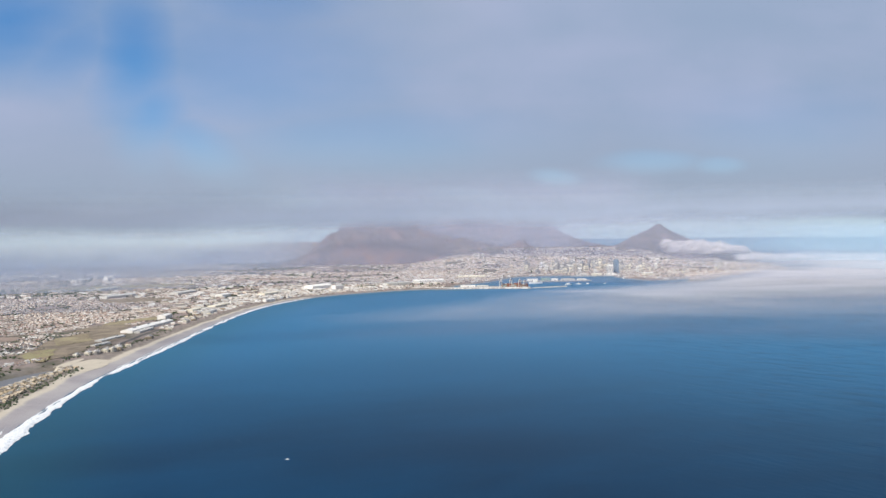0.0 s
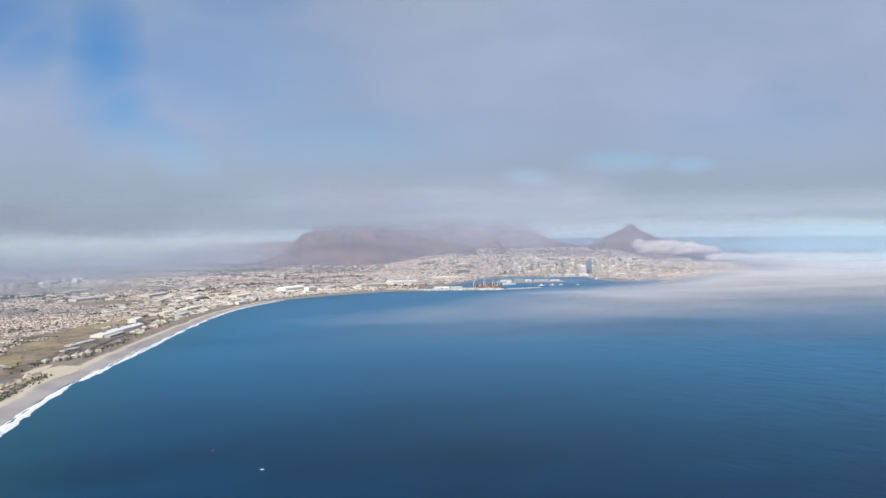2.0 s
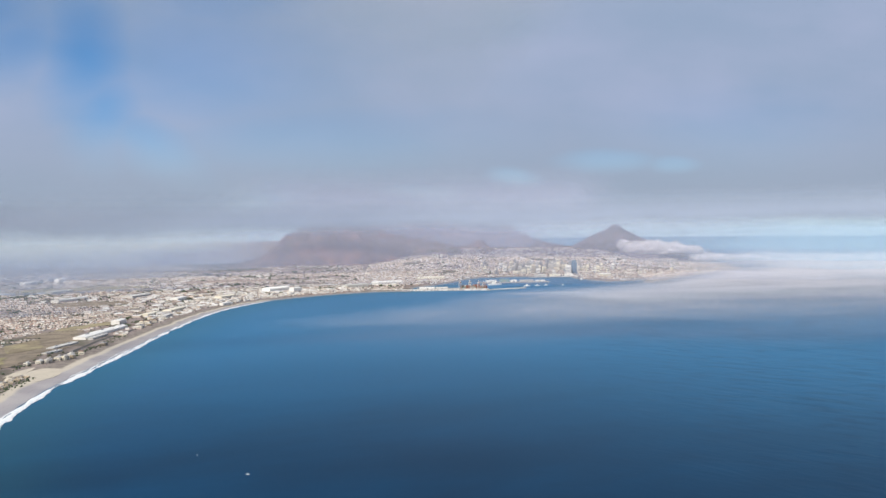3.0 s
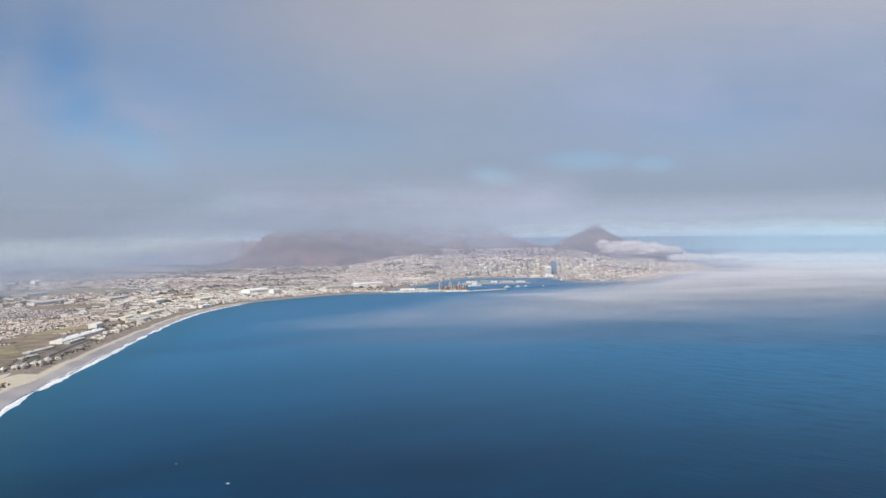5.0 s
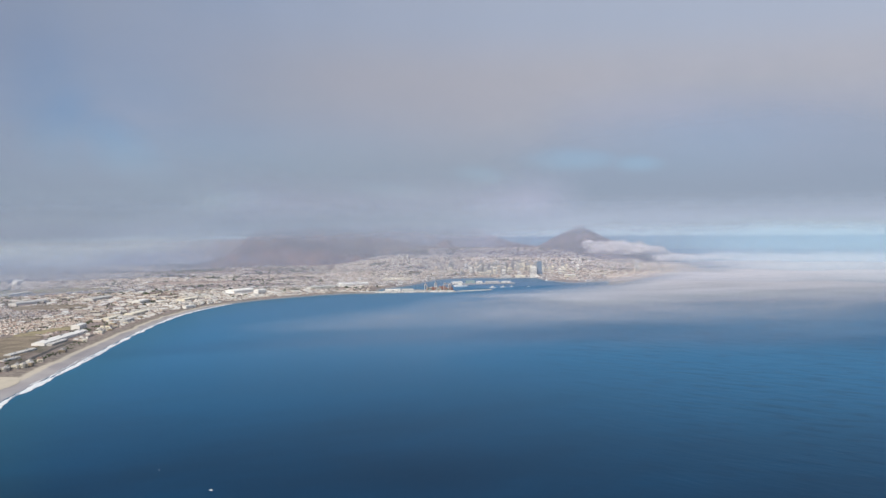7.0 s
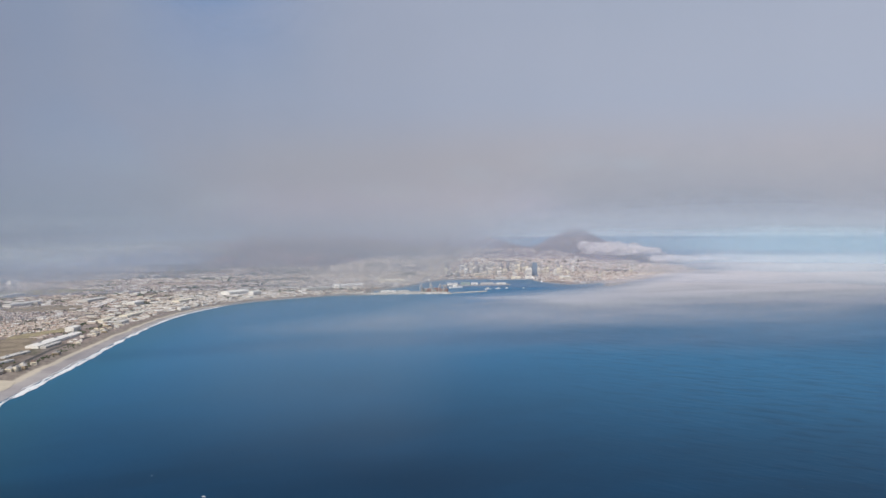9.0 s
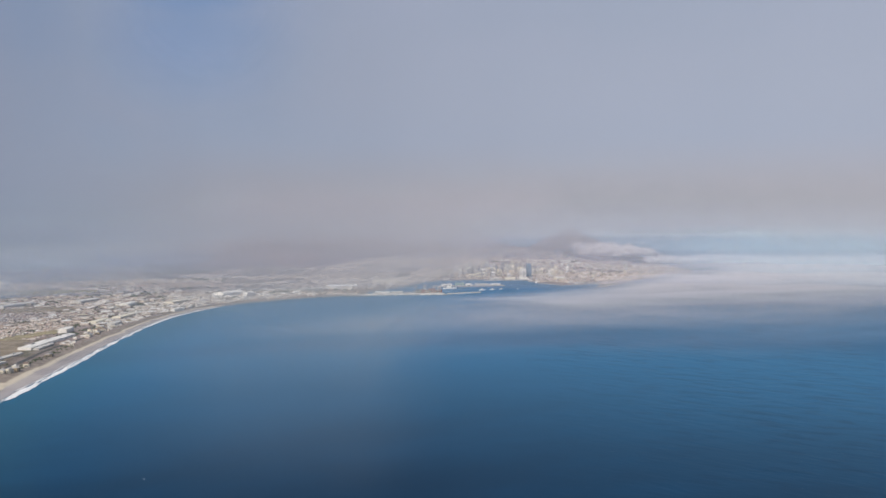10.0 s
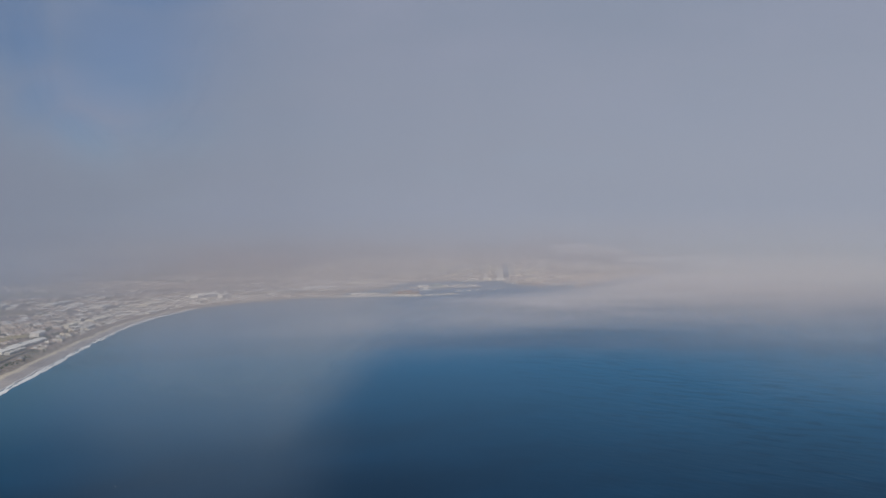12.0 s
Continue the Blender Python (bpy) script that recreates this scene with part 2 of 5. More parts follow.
def make_cloud(name, colour, alpha_of, thin=0.35, drops=0.8):
    """Airy cloud: scattering both ways, thinned out where alpha_of says so."""
    m, n = material(name)
    pos = position(n)
    a = alpha_of(n, pos)
    # droplets: a very fine grain in the density that leaves its mean as it is
    grain = n.math("MULTIPLY_ADD", n.add("ShaderNodeTexWhiteNoise", {"Vector": n.stretch(pos, 371.0, 371.0, 371.0)}).outputs["Value"], drops, -drops / 2)
    a = n.math("MULTIPLY_ADD", n.math("MINIMUM", a, n.math("SUBTRACT", 1.0, a)), grain, a, clamp=True)
    colour = colour(n, pos) if callable(colour) else colour
    lit = n.add("ShaderNodeMixShader", {0: thin, 1: n.add("ShaderNodeBsdfDiffuse", {"Color": colour}).outputs[0],
                                        2: n.add("ShaderNodeBsdfTranslucent", {"Color": colour}).outputs[0]})
    out = n.add("ShaderNodeMixShader", {0: a, 1: n.add("ShaderNodeBsdfTransparent").outputs[0], 2: lit.outputs[0]})
    n.add("ShaderNodeOutputMaterial", {"Surface": out.outputs[0]})
    return m


GROUND, WATER, FOAM = make_ground(), make_water(), make_foam()
ROCK = make_rock("mountain_rock", (0.215, 0.145, 0.13), (0.08, 0.075, 0.095), (0.085, 0.08, 0.075))
PEAK_ROCK = make_rock("peak_rock", (0.19, 0.16, 0.165), (0.13, 0.12, 0.14), (0.07, 0.072, 0.07))
HOUSE_WALL = by_island("house_wall", ((0.0, (0.70, 0.64, 0.575)), (0.22, (0.58, 0.50, 0.435)), (0.38, (0.76, 0.735, 0.69)), (0.58, (0.44, 0.37, 0.325)), (0.72, (0.64, 0.555, 0.475)), (0.91, (0.29, 0.26, 0.24))))
HOUSE_ROOF = by_island("house_roof", ((0.0, (0.40, 0.32, 0.265)), (0.18, (0.29, 0.19, 0.155)), (0.36, (0.46, 0.39, 0.34)), (0.48, (0.18, 0.14, 0.125)),
                                      (0.60, (0.60, 0.54, 0.485)), (0.75, (0.13, 0.115, 0.11)), (0.86, (0.36, 0.31, 0.28)), (0.94, (0.72, 0.70, 0.66))))
SHED_ROOF = by_island("shed_roof", ((0.0, (0.72, 0.70, 0.65)), (0.3, (0.55, 0.52, 0.46)), (0.5, (0.78, 0.77, 0.74)), (0.75, (0.42, 0.36, 0.30)), (0.88, (0.62, 0.55, 0.42))))
BLOCK_WALL = by_object("block_wall", ((0.0, (0.74, 0.70, 0.62)), (0.2, (0.60, 0.53, 0.44)), (0.4, (0.80, 0.78, 0.74)), (0.6, (0.46, 0.42, 0.38)), (0.75, (0.68, 0.58, 0.46)), (0.9, (0.36, 0.33, 0.32))))
BLOCK_ROOF = by_object("block_roof", ((0.0, (0.40, 0.38, 0.36)), (0.3, (0.55, 0.52, 0.48)), (0.6, (0.30, 0.22, 0.18)), (0.8, (0.66, 0.64, 0.60))))
WHITE = plain("white_paint", (0.79, 0.765, 0.71), vary=0.15)
SAND_WALL = plain("ochre_plaster", (0.46, 0.38, 0.28))
CREAM = plain("cream_paint", (0.74, 0.68, 0.55))
GREY = plain("grey_concrete", (0.36, 0.35, 0.34))
PALE = plain("pale_concrete", (0.58, 0.56, 0.52))
RUST = plain("rust_red_paint", (0.30, 0.135, 0.10))
OCHRE = plain("terracotta_tile", (0.42, 0.25, 0.155))
GREEN = plain("green_paint", (0.26, 0.36, 0.33))
GLASS = plain("dark_window_glass", (0.055, 0.065, 0.08), 0.2, spec=0.6)
TOWER_GLASS = plain("blue_tower_glass", (0.20, 0.27, 0.35), 0.2, spec=0.6)
STONE = plain("breakwater_stone", (0.44, 0.41, 0.37), 0.9, 0.35)
HULL = plain("boat_hull_paint", (0.78, 0.78, 0.76), 0.4)
LEAF = by_island("tree_leaves", ((0.0, (0.045, 0.065, 0.03)), (0.35, (0.06, 0.085, 0.04)), (0.65, (0.085, 0.10, 0.055)), (0.85, (0.05, 0.06, 0.045))), vary=0.1)


def meadow(name, a, b, scrub, scale=0.07):
    """Open land: two grasses in drifts, specked with low scrub."""
    m, n = material(name)
    pos = position(n)
    col = n.mix(n.step(n.noise(pos, scale, 6, 0.65, 0.4), 0.40, 0.60), rgb(*a), rgb(*b))
    col = n.mix(n.step(n.noise(pos, 0.55, 4, 0.6), 0.52, 0.68, 0, 0.8), col, rgb(*scrub))
    finish(n, col, 0.95, bump=n.noise(pos, 0.9, 4), strength=0.5, distance=0.4, spec=0.1)
    return m


DRY_GRASS = meadow("dry_grass", (0.34, 0.295, 0.18), (0.25, 0.205, 0.14), (0.15, 0.13, 0.075))
VLEI = meadow("reed_bed", (0.29, 0.235, 0.175), (0.20, 0.165, 0.125), (0.12, 0.115, 0.075))
GRASS = meadow("green_grass", (0.30, 0.275, 0.15), (0.27, 0.21, 0.14), (0.14, 0.14, 0.07))
DULL = plain("weathered_plaster", (0.47, 0.43, 0.37))
TAN = plain("tan_tile", (0.40, 0.32, 0.215))
SAND = plain("dry_sand", (0.50, 0.44, 0.345), 0.95, 0.2, 0.2)
BAND = plain("tinted_window_band", (0.24, 0.245, 0.26), 0.3, spec=0.5)
ASPHALT = plain("asphalt", (0.10, 0.095, 0.09), 0.9, 0.3, 0.2)
BARE = plain("bare_earth", (0.34, 0.26, 0.21), 0.95, 0.3, 0.05)

# ---------------------------------------------------------------- building helpers


def mesh_of(name, verts, faces, mats, index=None, smooth=False):
    me = bpy.data.meshes.new(name)
    me.from_pydata(verts, [], faces)
    for m in mats:
        me.materials.append(m)
    if index is not None:
        me.polygons.foreach_set("material_index", index)
    if smooth:
        me.polygons.foreach_set("use_smooth", [True] * len(me.polygons))
    me.update()
    return me


def part(name, bm, mat, parent, label=""):
    """Links a bmesh as one mesh object under a thing or a part."""
    me = bpy.data.meshes.new(name)
    bm.to_mesh(me)
    bm.free()
    me.materials.append(mat)
    ob = new(name, me)
    ob.parent = parent
    if label:
        tagged(ob, label)
    return ob


def thing(name, x, y, z, turn, label, category, group="", kind=""):
    ob = new(name)
    ob.empty_display_size = 1.0
    ob.matrix_world = pose(x, y, z, 0, 0, turn)
    return tagged(ob, label, category, group, kind)


def box(bm, x0, x1, y0, y1, z0, z1, taper=0.0):
    t = taper
    c = [bm.verts.new(p) for p in ((x0, y0, z0), (x1, y0, z0), (x1, y1, z0), (x0, y1, z0),
                                   (x0 + t, y0 + t, z1), (x1 - t, y0 + t, z1), (x1 - t, y1 - t, z1), (x0 + t, y1 - t, z1))]
    for q in ((3, 2, 1, 0), (4, 5, 6, 7), (0, 1, 5, 4), (1, 2, 6, 5), (2, 3, 7, 6), (3, 0, 4, 7)):
        bm.faces.new([c[i] for i in q])


def boxes(*specs):
    bm = bmesh.new()
    for s in specs:
        box(bm, *s)
    return bm


def gable(bm, x0, x1, y0, y1, z0, z1, over=0.15):
    """A pitched roof with its ridge along x."""
    x0, x1, y0, y1, ym = x0 - over, x1 + over, y0 - over, y1 + over, (y0 + y1) / 2
    c = [bm.verts.new(p) for p in ((x0, y0, z0), (x1, y0, z0), (x1, y1, z0), (x0, y1, z0), (x0, ym, z1), (x1, ym, z1))]
    for q in ((3, 2, 1, 0), (0, 1, 5, 4), (2, 3, 4, 5), (1, 2, 5), (3, 0, 4)):
        bm.faces.new([c[i] for i in q])


def barrel(bm, x0, x1, y0, y1, z0, rise, n=8):
    """A curved shed roof along x."""
    ym, hw = (y0 + y1) / 2, (y1 - y0) / 2
    arc = [(ym - hw * math.cos(math.pi * i / n), z0 + rise * math.sin(math.pi * i / n)) for i in range(n + 1)]
    a = [bm.verts.new((x0, y, z)) for y, z in arc]
    b = [bm.verts.new((x1, y, z)) for y, z in arc]
    for i in range(n):
        bm.faces.new((a[i], b[i], b[i + 1], a[i + 1]))
    bm.faces.new(a)
    bm.faces.new(b[::-1])
    bm.faces.new((a[0], a[-1], b[-1], b[0]))


def tube(bm, x, y, z0, z1, r0, r1, n=10):
    lo = [bm.verts.new((x + r0 * math.cos(2 * math.pi * i / n), y + r0 * math.sin(2 * math.pi * i / n), z0)) for i in range(n)]
    hi = [bm.verts.new((x + r1 * math.cos(2 * math.pi * i / n), y + r1 * math.sin(2 * math.pi * i / n), z1)) for i in range(n)]
    for i in range(n):
        j = (i + 1) % n
        bm.faces.new((lo[i], lo[j], hi[j], hi[i]))
    bm.faces.new(hi)
    bm.faces.new(lo[::-1])


def fbm(x, y, z=0.0, octaves=5):
    return noise.fractal((x, y, z), 1.0, 2.0, octaves)


def smooth(a, b, v):
    t = np.clip((v - a) / (b - a), 0, 1)
    return t * t * (3 - 2 * t)


# ---------------------------------------------------------------- the coast
def spline(pts, n=8, closed=False):
    """Points along a smooth curve through pts."""
    p = np.array(pts, float)
    q = np.vstack([p[-1] if closed else 2 * p[0] - p[1], p, p[0] if closed else 2 * p[-1] - p[-2]])
    out = []
    for i in range(1, len(q) - 2):
        a, b, c, d = q[i - 1], q[i], q[i + 1], q[i + 2]
        for t in np.arange(n) / n:
            out.append(0.5 * (2 * b + (c - a) * t + (2 * a - 5 * b + 4 * c - d) * t * t + (3 * b - a - 3 * c + d) * t ** 3))
    out.append(q[-2])
    return np.array(out)


BEACH = spline([(-60, -60), (-106, 120), (-137, 220), (-157, 295), (-166, 341), (-177, 433), (-178, 498), (-179, 564), (-181, 631), (-181.5, 724),
                (-175.5, 830), (-150, 923), (-106, 986), (-37, 1037), (10, 1040)], 8)
HARBOUR = np.array([(14, 1100), (49, 1146), (75, 1201), (94, 1250), (122, 1287), (181, 1289), (248, 1289), (249, 1232), (255, 1204), (276, 1161),
                    (308, 1167), (333, 1188), (323, 1140), (351, 1158), (420, 1252), (476, 1316), (546, 1386), (575, 1440),
                    (585, 1600), (600, 1800), (560, 2100), (470, 2500), (330, 3000), (160, 3700), (100, 4895)], float)
LAND = np.vstack([BEACH, HARBOUR, [(-4895, 4895), (-4895, -4895), (-300, -4895)]])
LAGOON = spline([(-219, 330), (-218, 400), (-217, 424), (-216.5, 438), (-213.5, 452), (-210.5, 462)], 6)


def to_line(x, y, line):
    """Distance from points to a polyline."""
    d = np.full(x.shape, 1e9)
    for a, b in zip(line[:-1], line[1:]):
        e = b - a
        t = np.clip(((x - a[0]) * e[0] + (y - a[1]) * e[1]) / max(1e-9, e @ e), 0, 1)
        d = np.minimum(d, np.hypot(x - a[0] - t * e[0], y - a[1] - t * e[1]))
    return d


def inside(x, y, poly):
    r = np.zeros(x.shape, bool)
    for a, b in zip(poly, np.roll(poly, -1, axis=0)):
        if a[1] != b[1]:
            r ^= ((a[1] > y) != (b[1] > y)) & (x < (b[0] - a[0]) * (y - a[1]) / (b[1] - a[1]) + a[0])
    return r


def shore_of(x, y):
    """Metres inland from the waterline, negative at sea."""
    d = to_line(x, y, np.vstack([BEACH, HARBOUR]))
    return np.where(inside(x, y, LAND), d, -d)


def beach_width(x, y):
    full = 7 + 9.5 * smooth(760, 420, y) + 4 * smooth(250, 600, y) * smooth(1000, 700, y)
    return full * (1 - 0.78 * smooth(-168, -128, x) * smooth(850, 900, y))


def rise_of(x, y):
    """The town climbs towards the mountain's foot."""
    f = np.interp(y, [1330, 1450, 1600, 1700, 1780, 1830, 1950, 2300], [0, 4, 12, 19, 26, 29, 20, 0])
    side = (0.22 * smooth(-330, -200, x) + 0.78 * smooth(-70, 50, x)) * (1 - 0.72 * smooth(400, 470, x)) * smooth(640, 560, x)
    return f * side


def land_height(x, y, s):
    w = beach_width(x, y)
    z = np.where(s > 0, 1.5 * np.clip(s / (1.4 * w), 0, 1), np.maximum(-6, s * 0.25))
    lag = to_line(x, y, LAGOON)
    lw = 3.2 + 3.6 * smooth(490, 430, y)
    cut = smooth(lw + 3.5, lw - 0.8, lag)
    z = np.where(s > 6, z * (1 - cut) - 0.7 * cut, z)
    return z + np.where(s > 60, rise_of(x, y), 0)


def ground_z(x, y):
    xa, ya = np.array([float(x)]), np.array([float(y)])
    return float(land_height(xa, ya, shore_of(xa, ya))[0])


def polar(angles, radii):
    """A sheet from rings round the origin."""
    a, r = np.meshgrid(np.radians(angles), radii)
    x, y = (r * np.sin(a)).ravel(), (r * np.cos(a)).ravel()
    na, nr = len(angles), len(radii)
    i = np.arange(na)
    j = np.arange(nr - 1)[:, None]
    nx = (i + 1) % na
    q = np.stack(np.broadcast_arrays(j * na + i, (j + 1) * na + i, (j + 1) * na + nx, j * na + nx), -1).reshape(-1, 4)
    return x, y, q


def sheet(name, x, y, z, quads, mat, **floats):
    me = mesh_of(name, np.stack([x, y, z], 1).tolist(), quads.tolist(), [mat], smooth=True)
    for key, val in floats.items():
        me.attributes.new(key, "FLOAT", "POINT").data.foreach_set("value", val.astype(np.float32))
    return new(name, me)


fine_a = np.arange(-42, 42, 0.16)
coarse_a = np.arange(42, 318, 3.0)
rings = np.concatenate([[0.01, 60, 120, 180], np.geomspace(220, 2400, 330), np.geomspace(2480, 4880, 26)])
gx, gy, gq = polar(np.concatenate([fine_a, coarse_a]), rings)
gs = shore_of(gx, gy)
gz = land_height(gx, gy, gs)
bumps = np.array([fbm(a * 0.02, b * 0.02, 0.3, 4) for a, b in zip(gx, gy)])
gz = np.where(gs > 14, gz + 0.25 * bumps, gz)
ground = tagged(sheet("ground", gx, gy, gz, gq, GROUND, shore=gs, beach=beach_width(gx, gy), rise=rise_of(gx, gy)),
                "coastal plain with sandy beach, dry grass and town streets", "ground", kind="structure")

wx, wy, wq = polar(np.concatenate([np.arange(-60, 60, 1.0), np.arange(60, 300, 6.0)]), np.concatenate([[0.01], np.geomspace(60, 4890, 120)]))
# bay grows with distance and drives the painted haze in the sea colour
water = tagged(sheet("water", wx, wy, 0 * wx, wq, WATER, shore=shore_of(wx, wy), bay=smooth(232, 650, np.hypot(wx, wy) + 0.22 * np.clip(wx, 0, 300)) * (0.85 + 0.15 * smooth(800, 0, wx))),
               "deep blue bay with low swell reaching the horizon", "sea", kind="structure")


# ---------------------------------------------------------------- the mountains
def heights(name, x0, x1, y0, y1, step, height, mat, label):
    nx, ny = int((x1 - x0) / step) + 1, int((y1 - y0) / step) + 1
    xs, ys = np.meshgrid(np.linspace(x0, x1, nx), np.linspace(y0, y1, ny))
    xs, ys = xs.ravel(), ys.ravel()
    i, j = np.meshgrid(np.arange(nx - 1), np.arange(ny - 1))
    k = (j * nx + i).ravel()
    q = np.stack([k, k + 1, k + nx + 1, k + nx], 1)
    rim = np.minimum(np.minimum(xs - x0, x1 - xs), ys - y0)
    return tagged(sheet(name, xs, ys, height(xs, ys) - 25 * smooth(45, 0, rim), q, mat), label, "mountain")


def crest(x, y, pts):
    """A ridge along points of x, y and height, falling away on both sides."""
    best = np.full(x.shape, -50.0)
    for (ax, ay, ah), (bx, by, bh) in zip(pts[:-1], pts[1:]):
        ex, ey = bx - ax, by - ay
        t = np.clip(((x - ax) * ex + (y - ay) * ey) / (ex * ex + ey * ey), 0, 1)
        d = np.hypot(x - ax - t * ex, y - ay - t * ey)
        best = np.maximum(best, ah + t * (bh - ah) - np.interp(d, [0, 8, 25, 50, 90, 150, 250], [0, 7, 20, 36, 54, 74, 110]))
    return best


def table_height(x, y):
    n1 = np.array([fbm(a * 0.011, b * 0.011, 1.7, 5) for a, b in zip(x, y)])
    n2 = np.array([fbm(a * 0.035, b * 0.025, 5.1, 5) for a, b in zip(x, y)])
    n3 = np.array([fbm(a * 0.06, b * 0.03, 2.6, 4) for a, b in zip(x, y)])
    u, v = x + 14 * n1 + 5 * n2, y + 18 * n1 - 6 * n2
    # the long wall of the table, set back, above a talus slope
    d = v - 1965 - 26 * np.abs(n2) - 0.08 * (x - 100)
    wall = np.interp(d, [-300, -210, -130, -70, -30, -6, 0, 14, 60], [-4, 8, 19, 32, 46, 56, 64, 90, 97])
    z = wall
    for line in (((-165, 1840, 116), (-122, 1790, 88), (-80, 1748, 58), (-46, 1722, 30), (0, 1700, 10), (34, 1686, 2)),
                 ((-172, 1840, 114), (-205, 1775, 64), (-216, 1712, 28), (-222, 1682, 8)),
                 ((-165, 1840, 116), (-70, 1925, 98), (20, 1975, 100)),
                 ((165, 1985, 92), (182, 1890, 40), (200, 1812, 18)),
                 ((-165, 1840, 116), (-240, 1930, 92), (-330, 2050, 40))):
        z = np.maximum(z, crest(u, v, line))
    # rock steps and gullies
    z = z - 7 * np.abs(n3) * smooth(20, 60, z) + 1.6 * np.sin(z * 0.42 + 3 * n1) * smooth(30, 55, z)
    xl, xr = x + 205 + 14 * n1 + 6 * n2, 258 - x + 14 * n1 + 6 * n2
    left = np.interp(xl, [-250, -150, -110, -75, -52, -40, -14, 0, 20, 60], [-4, 3, 8, 16, 29, 44, 68, 82, 92, 118])
    right = np.interp(xr, [-200, -120, -80, -48, -20, 0, 16, 60], [-4, 26, 33, 43, 61, 77, 88, 98])
    back = np.interp(2420 - y, [-60, 0, 80, 200], [-4, 20, 80, 94])
    z = np.minimum(np.minimum(z, left), np.minimum(right, back))
    return z + 2.2 * n2 * smooth(2, 30, z) + 1.5 * n1


mountain = heights("mountain", -460, 470, 1645, 2440, 4.4, table_height, ROCK,
                   "broad flat-topped mountain of hazy purple-brown rock above the city")


def peak_height(x, y):
    n1 = np.array([fbm(a * 0.02, b * 0.02, 3.3, 5) for a, b in zip(x, y)])
    r = np.hypot((x - 459) * 1.0, (y - 1850) * 0.75) + 7 * n1
    cone = np.interp(r, [0, 6, 11, 20, 30, 50, 75, 110, 190], [77, 76, 70.5, 65, 60.5, 51, 38, 25, -4])
    ridge = np.interp(np.abs(y - 1800 - 0.2 * (x - 500)) + 8 * n1, [0, 14, 40, 90], [1, 0.93, 0.5, 0])
    along = np.interp(x, [375, 430, 480, 520, 560, 590, 620], [-6, 44, 47, 40, 32, 20, -6])
    return np.maximum(cone, ridge * along) + 1.4 * n1 - 1.0


peak = heights("mountain", 300, 650, 1650, 2050, 4.0, peak_height, PEAK_ROCK,
               "pointed rocky peak with a long low ridge beside it")

# ---------------------------------------------------------------- clouds
def curtain(name, radius, a0, a1, z0, z1, mat, label, bulge, nz=14, na=90):
    """A bank of cloud hanging in the air: a billowing surface that leans and swells."""
    verts, faces = [], []
    for j in range(nz + 1):
        for i in range(na + 1):
            a, z = radians(a0 + (a1 - a0) * i / na), z0 + (z1 - z0) * j / nz
            r = radius * (1 + bulge * fbm(a * 6, z / radius * 8, radius * 0.01, 4) + 0.25 * bulge * (j / nz - 0.5))
            verts.append((r * math.sin(a), r * math.cos(a), z))
    for j in range(nz):
        for i in range(na):
            k = j * (na + 1) + i
            faces.append((k, k + 1, k + na + 2, k + na + 1))
    ob = new(name, mesh_of(name, verts, faces, [mat], smooth=True))
    return tagged(ob, label, "cloud", kind="stuff")


def haze_colour(n, pos):
    """Pinkish city dust in the middle of the bay, clean blue haze out over the plain and the sea."""
    x, y, z = parts_of(n, pos)
    side = n.math("MAXIMUM", n.step(x, -100, -380), n.step(x, 320, 680))
    col = n.mix(side, rgb(0.555, 0.577, 0.725), n.mix(n.step(x, -100, 300), rgb(0.50, 0.60, 0.775), rgb(0.49, 0.65, 0.77)))
    puff = n.math("SUBTRACT", n.noise(n.stretch(pos, 1, 1, 2.5), 0.009, 4), 0.5)
    crown = n.math("MULTIPLY", n.step(n.math("MULTIPLY_ADD", puff, 26.0, z), 31, 55), n.step(x, -220, -370))
    return n.mix(crown, col, rgb(0.76, 0.87, 0.93))


HAZE = haze_colour


def near_alpha(n, pos):
    """Mist that thickens upwards into the deck: a tongue of it hangs lower over the beach side, the open sea is clearer, and one rent goes through it."""
    x, y, z = parts_of(n, pos)
    big = n.math("SUBTRACT", n.noise(n.stretch(pos, 1, 1, 1.5), 0.07, 5, 0.52, 0.25), 0.5)
    fine = n.math("SUBTRACT", n.noise(n.stretch(pos, 1, 1, 1.8), 0.30, 4, 0.55), 0.5)
    puff = n.math("MULTIPLY_ADD", fine, 0.35, big)
    h = n.math("MULTIPLY_ADD", puff, 2.6, z)
    side = n.math("MULTIPLY_ADD", puff, 3.0, n.math("MULTIPLY", n.math("SUBTRACT", z, 84.0), 0.25))
    edge = n.math("SUBTRACT", x, side)
    hang = n.math("MULTIPLY", n.step(edge, 3.2, 0.2), n.step(x, -8, -2.5))
    base = n.math("MULTIPLY_ADD", hang, -2.8, n.math("SUBTRACT", n.step(x, 0, 4.5, 82.6, 85.1), n.step(x, 8, 15, 0.0, 1.6)))
    a = n.math("MULTIPLY", n.step(n.math("DIVIDE", n.math("SUBTRACT", h, base), n.math("SUBTRACT", n.step(x, 0, 4.5, 90.2, 89.2), base)), 0.0, 1.0), 0.9)
    a = n.math("MAXIMUM", a, n.math("MULTIPLY", n.step(h, 78.5, 83.0, 0.0, 0.14), hang))
    a = n.math("MULTIPLY", a, n.step(z, 90, 97, 1.0, 0.42))
    rent = n.step(n.math("MULTIPLY_ADD", puff, 2.0, n.math("ABSOLUTE", n.math("ADD", x, 3.8))), 0.2, 4.0, 0.8, 0.0)
    a = n.math("MULTIPLY", a, n.math("SUBTRACT", 1.0, n.math("MULTIPLY", rent, n.step(z, 88.5, 93.0))))
    return n.math("MAXIMUM", a, 0.003)


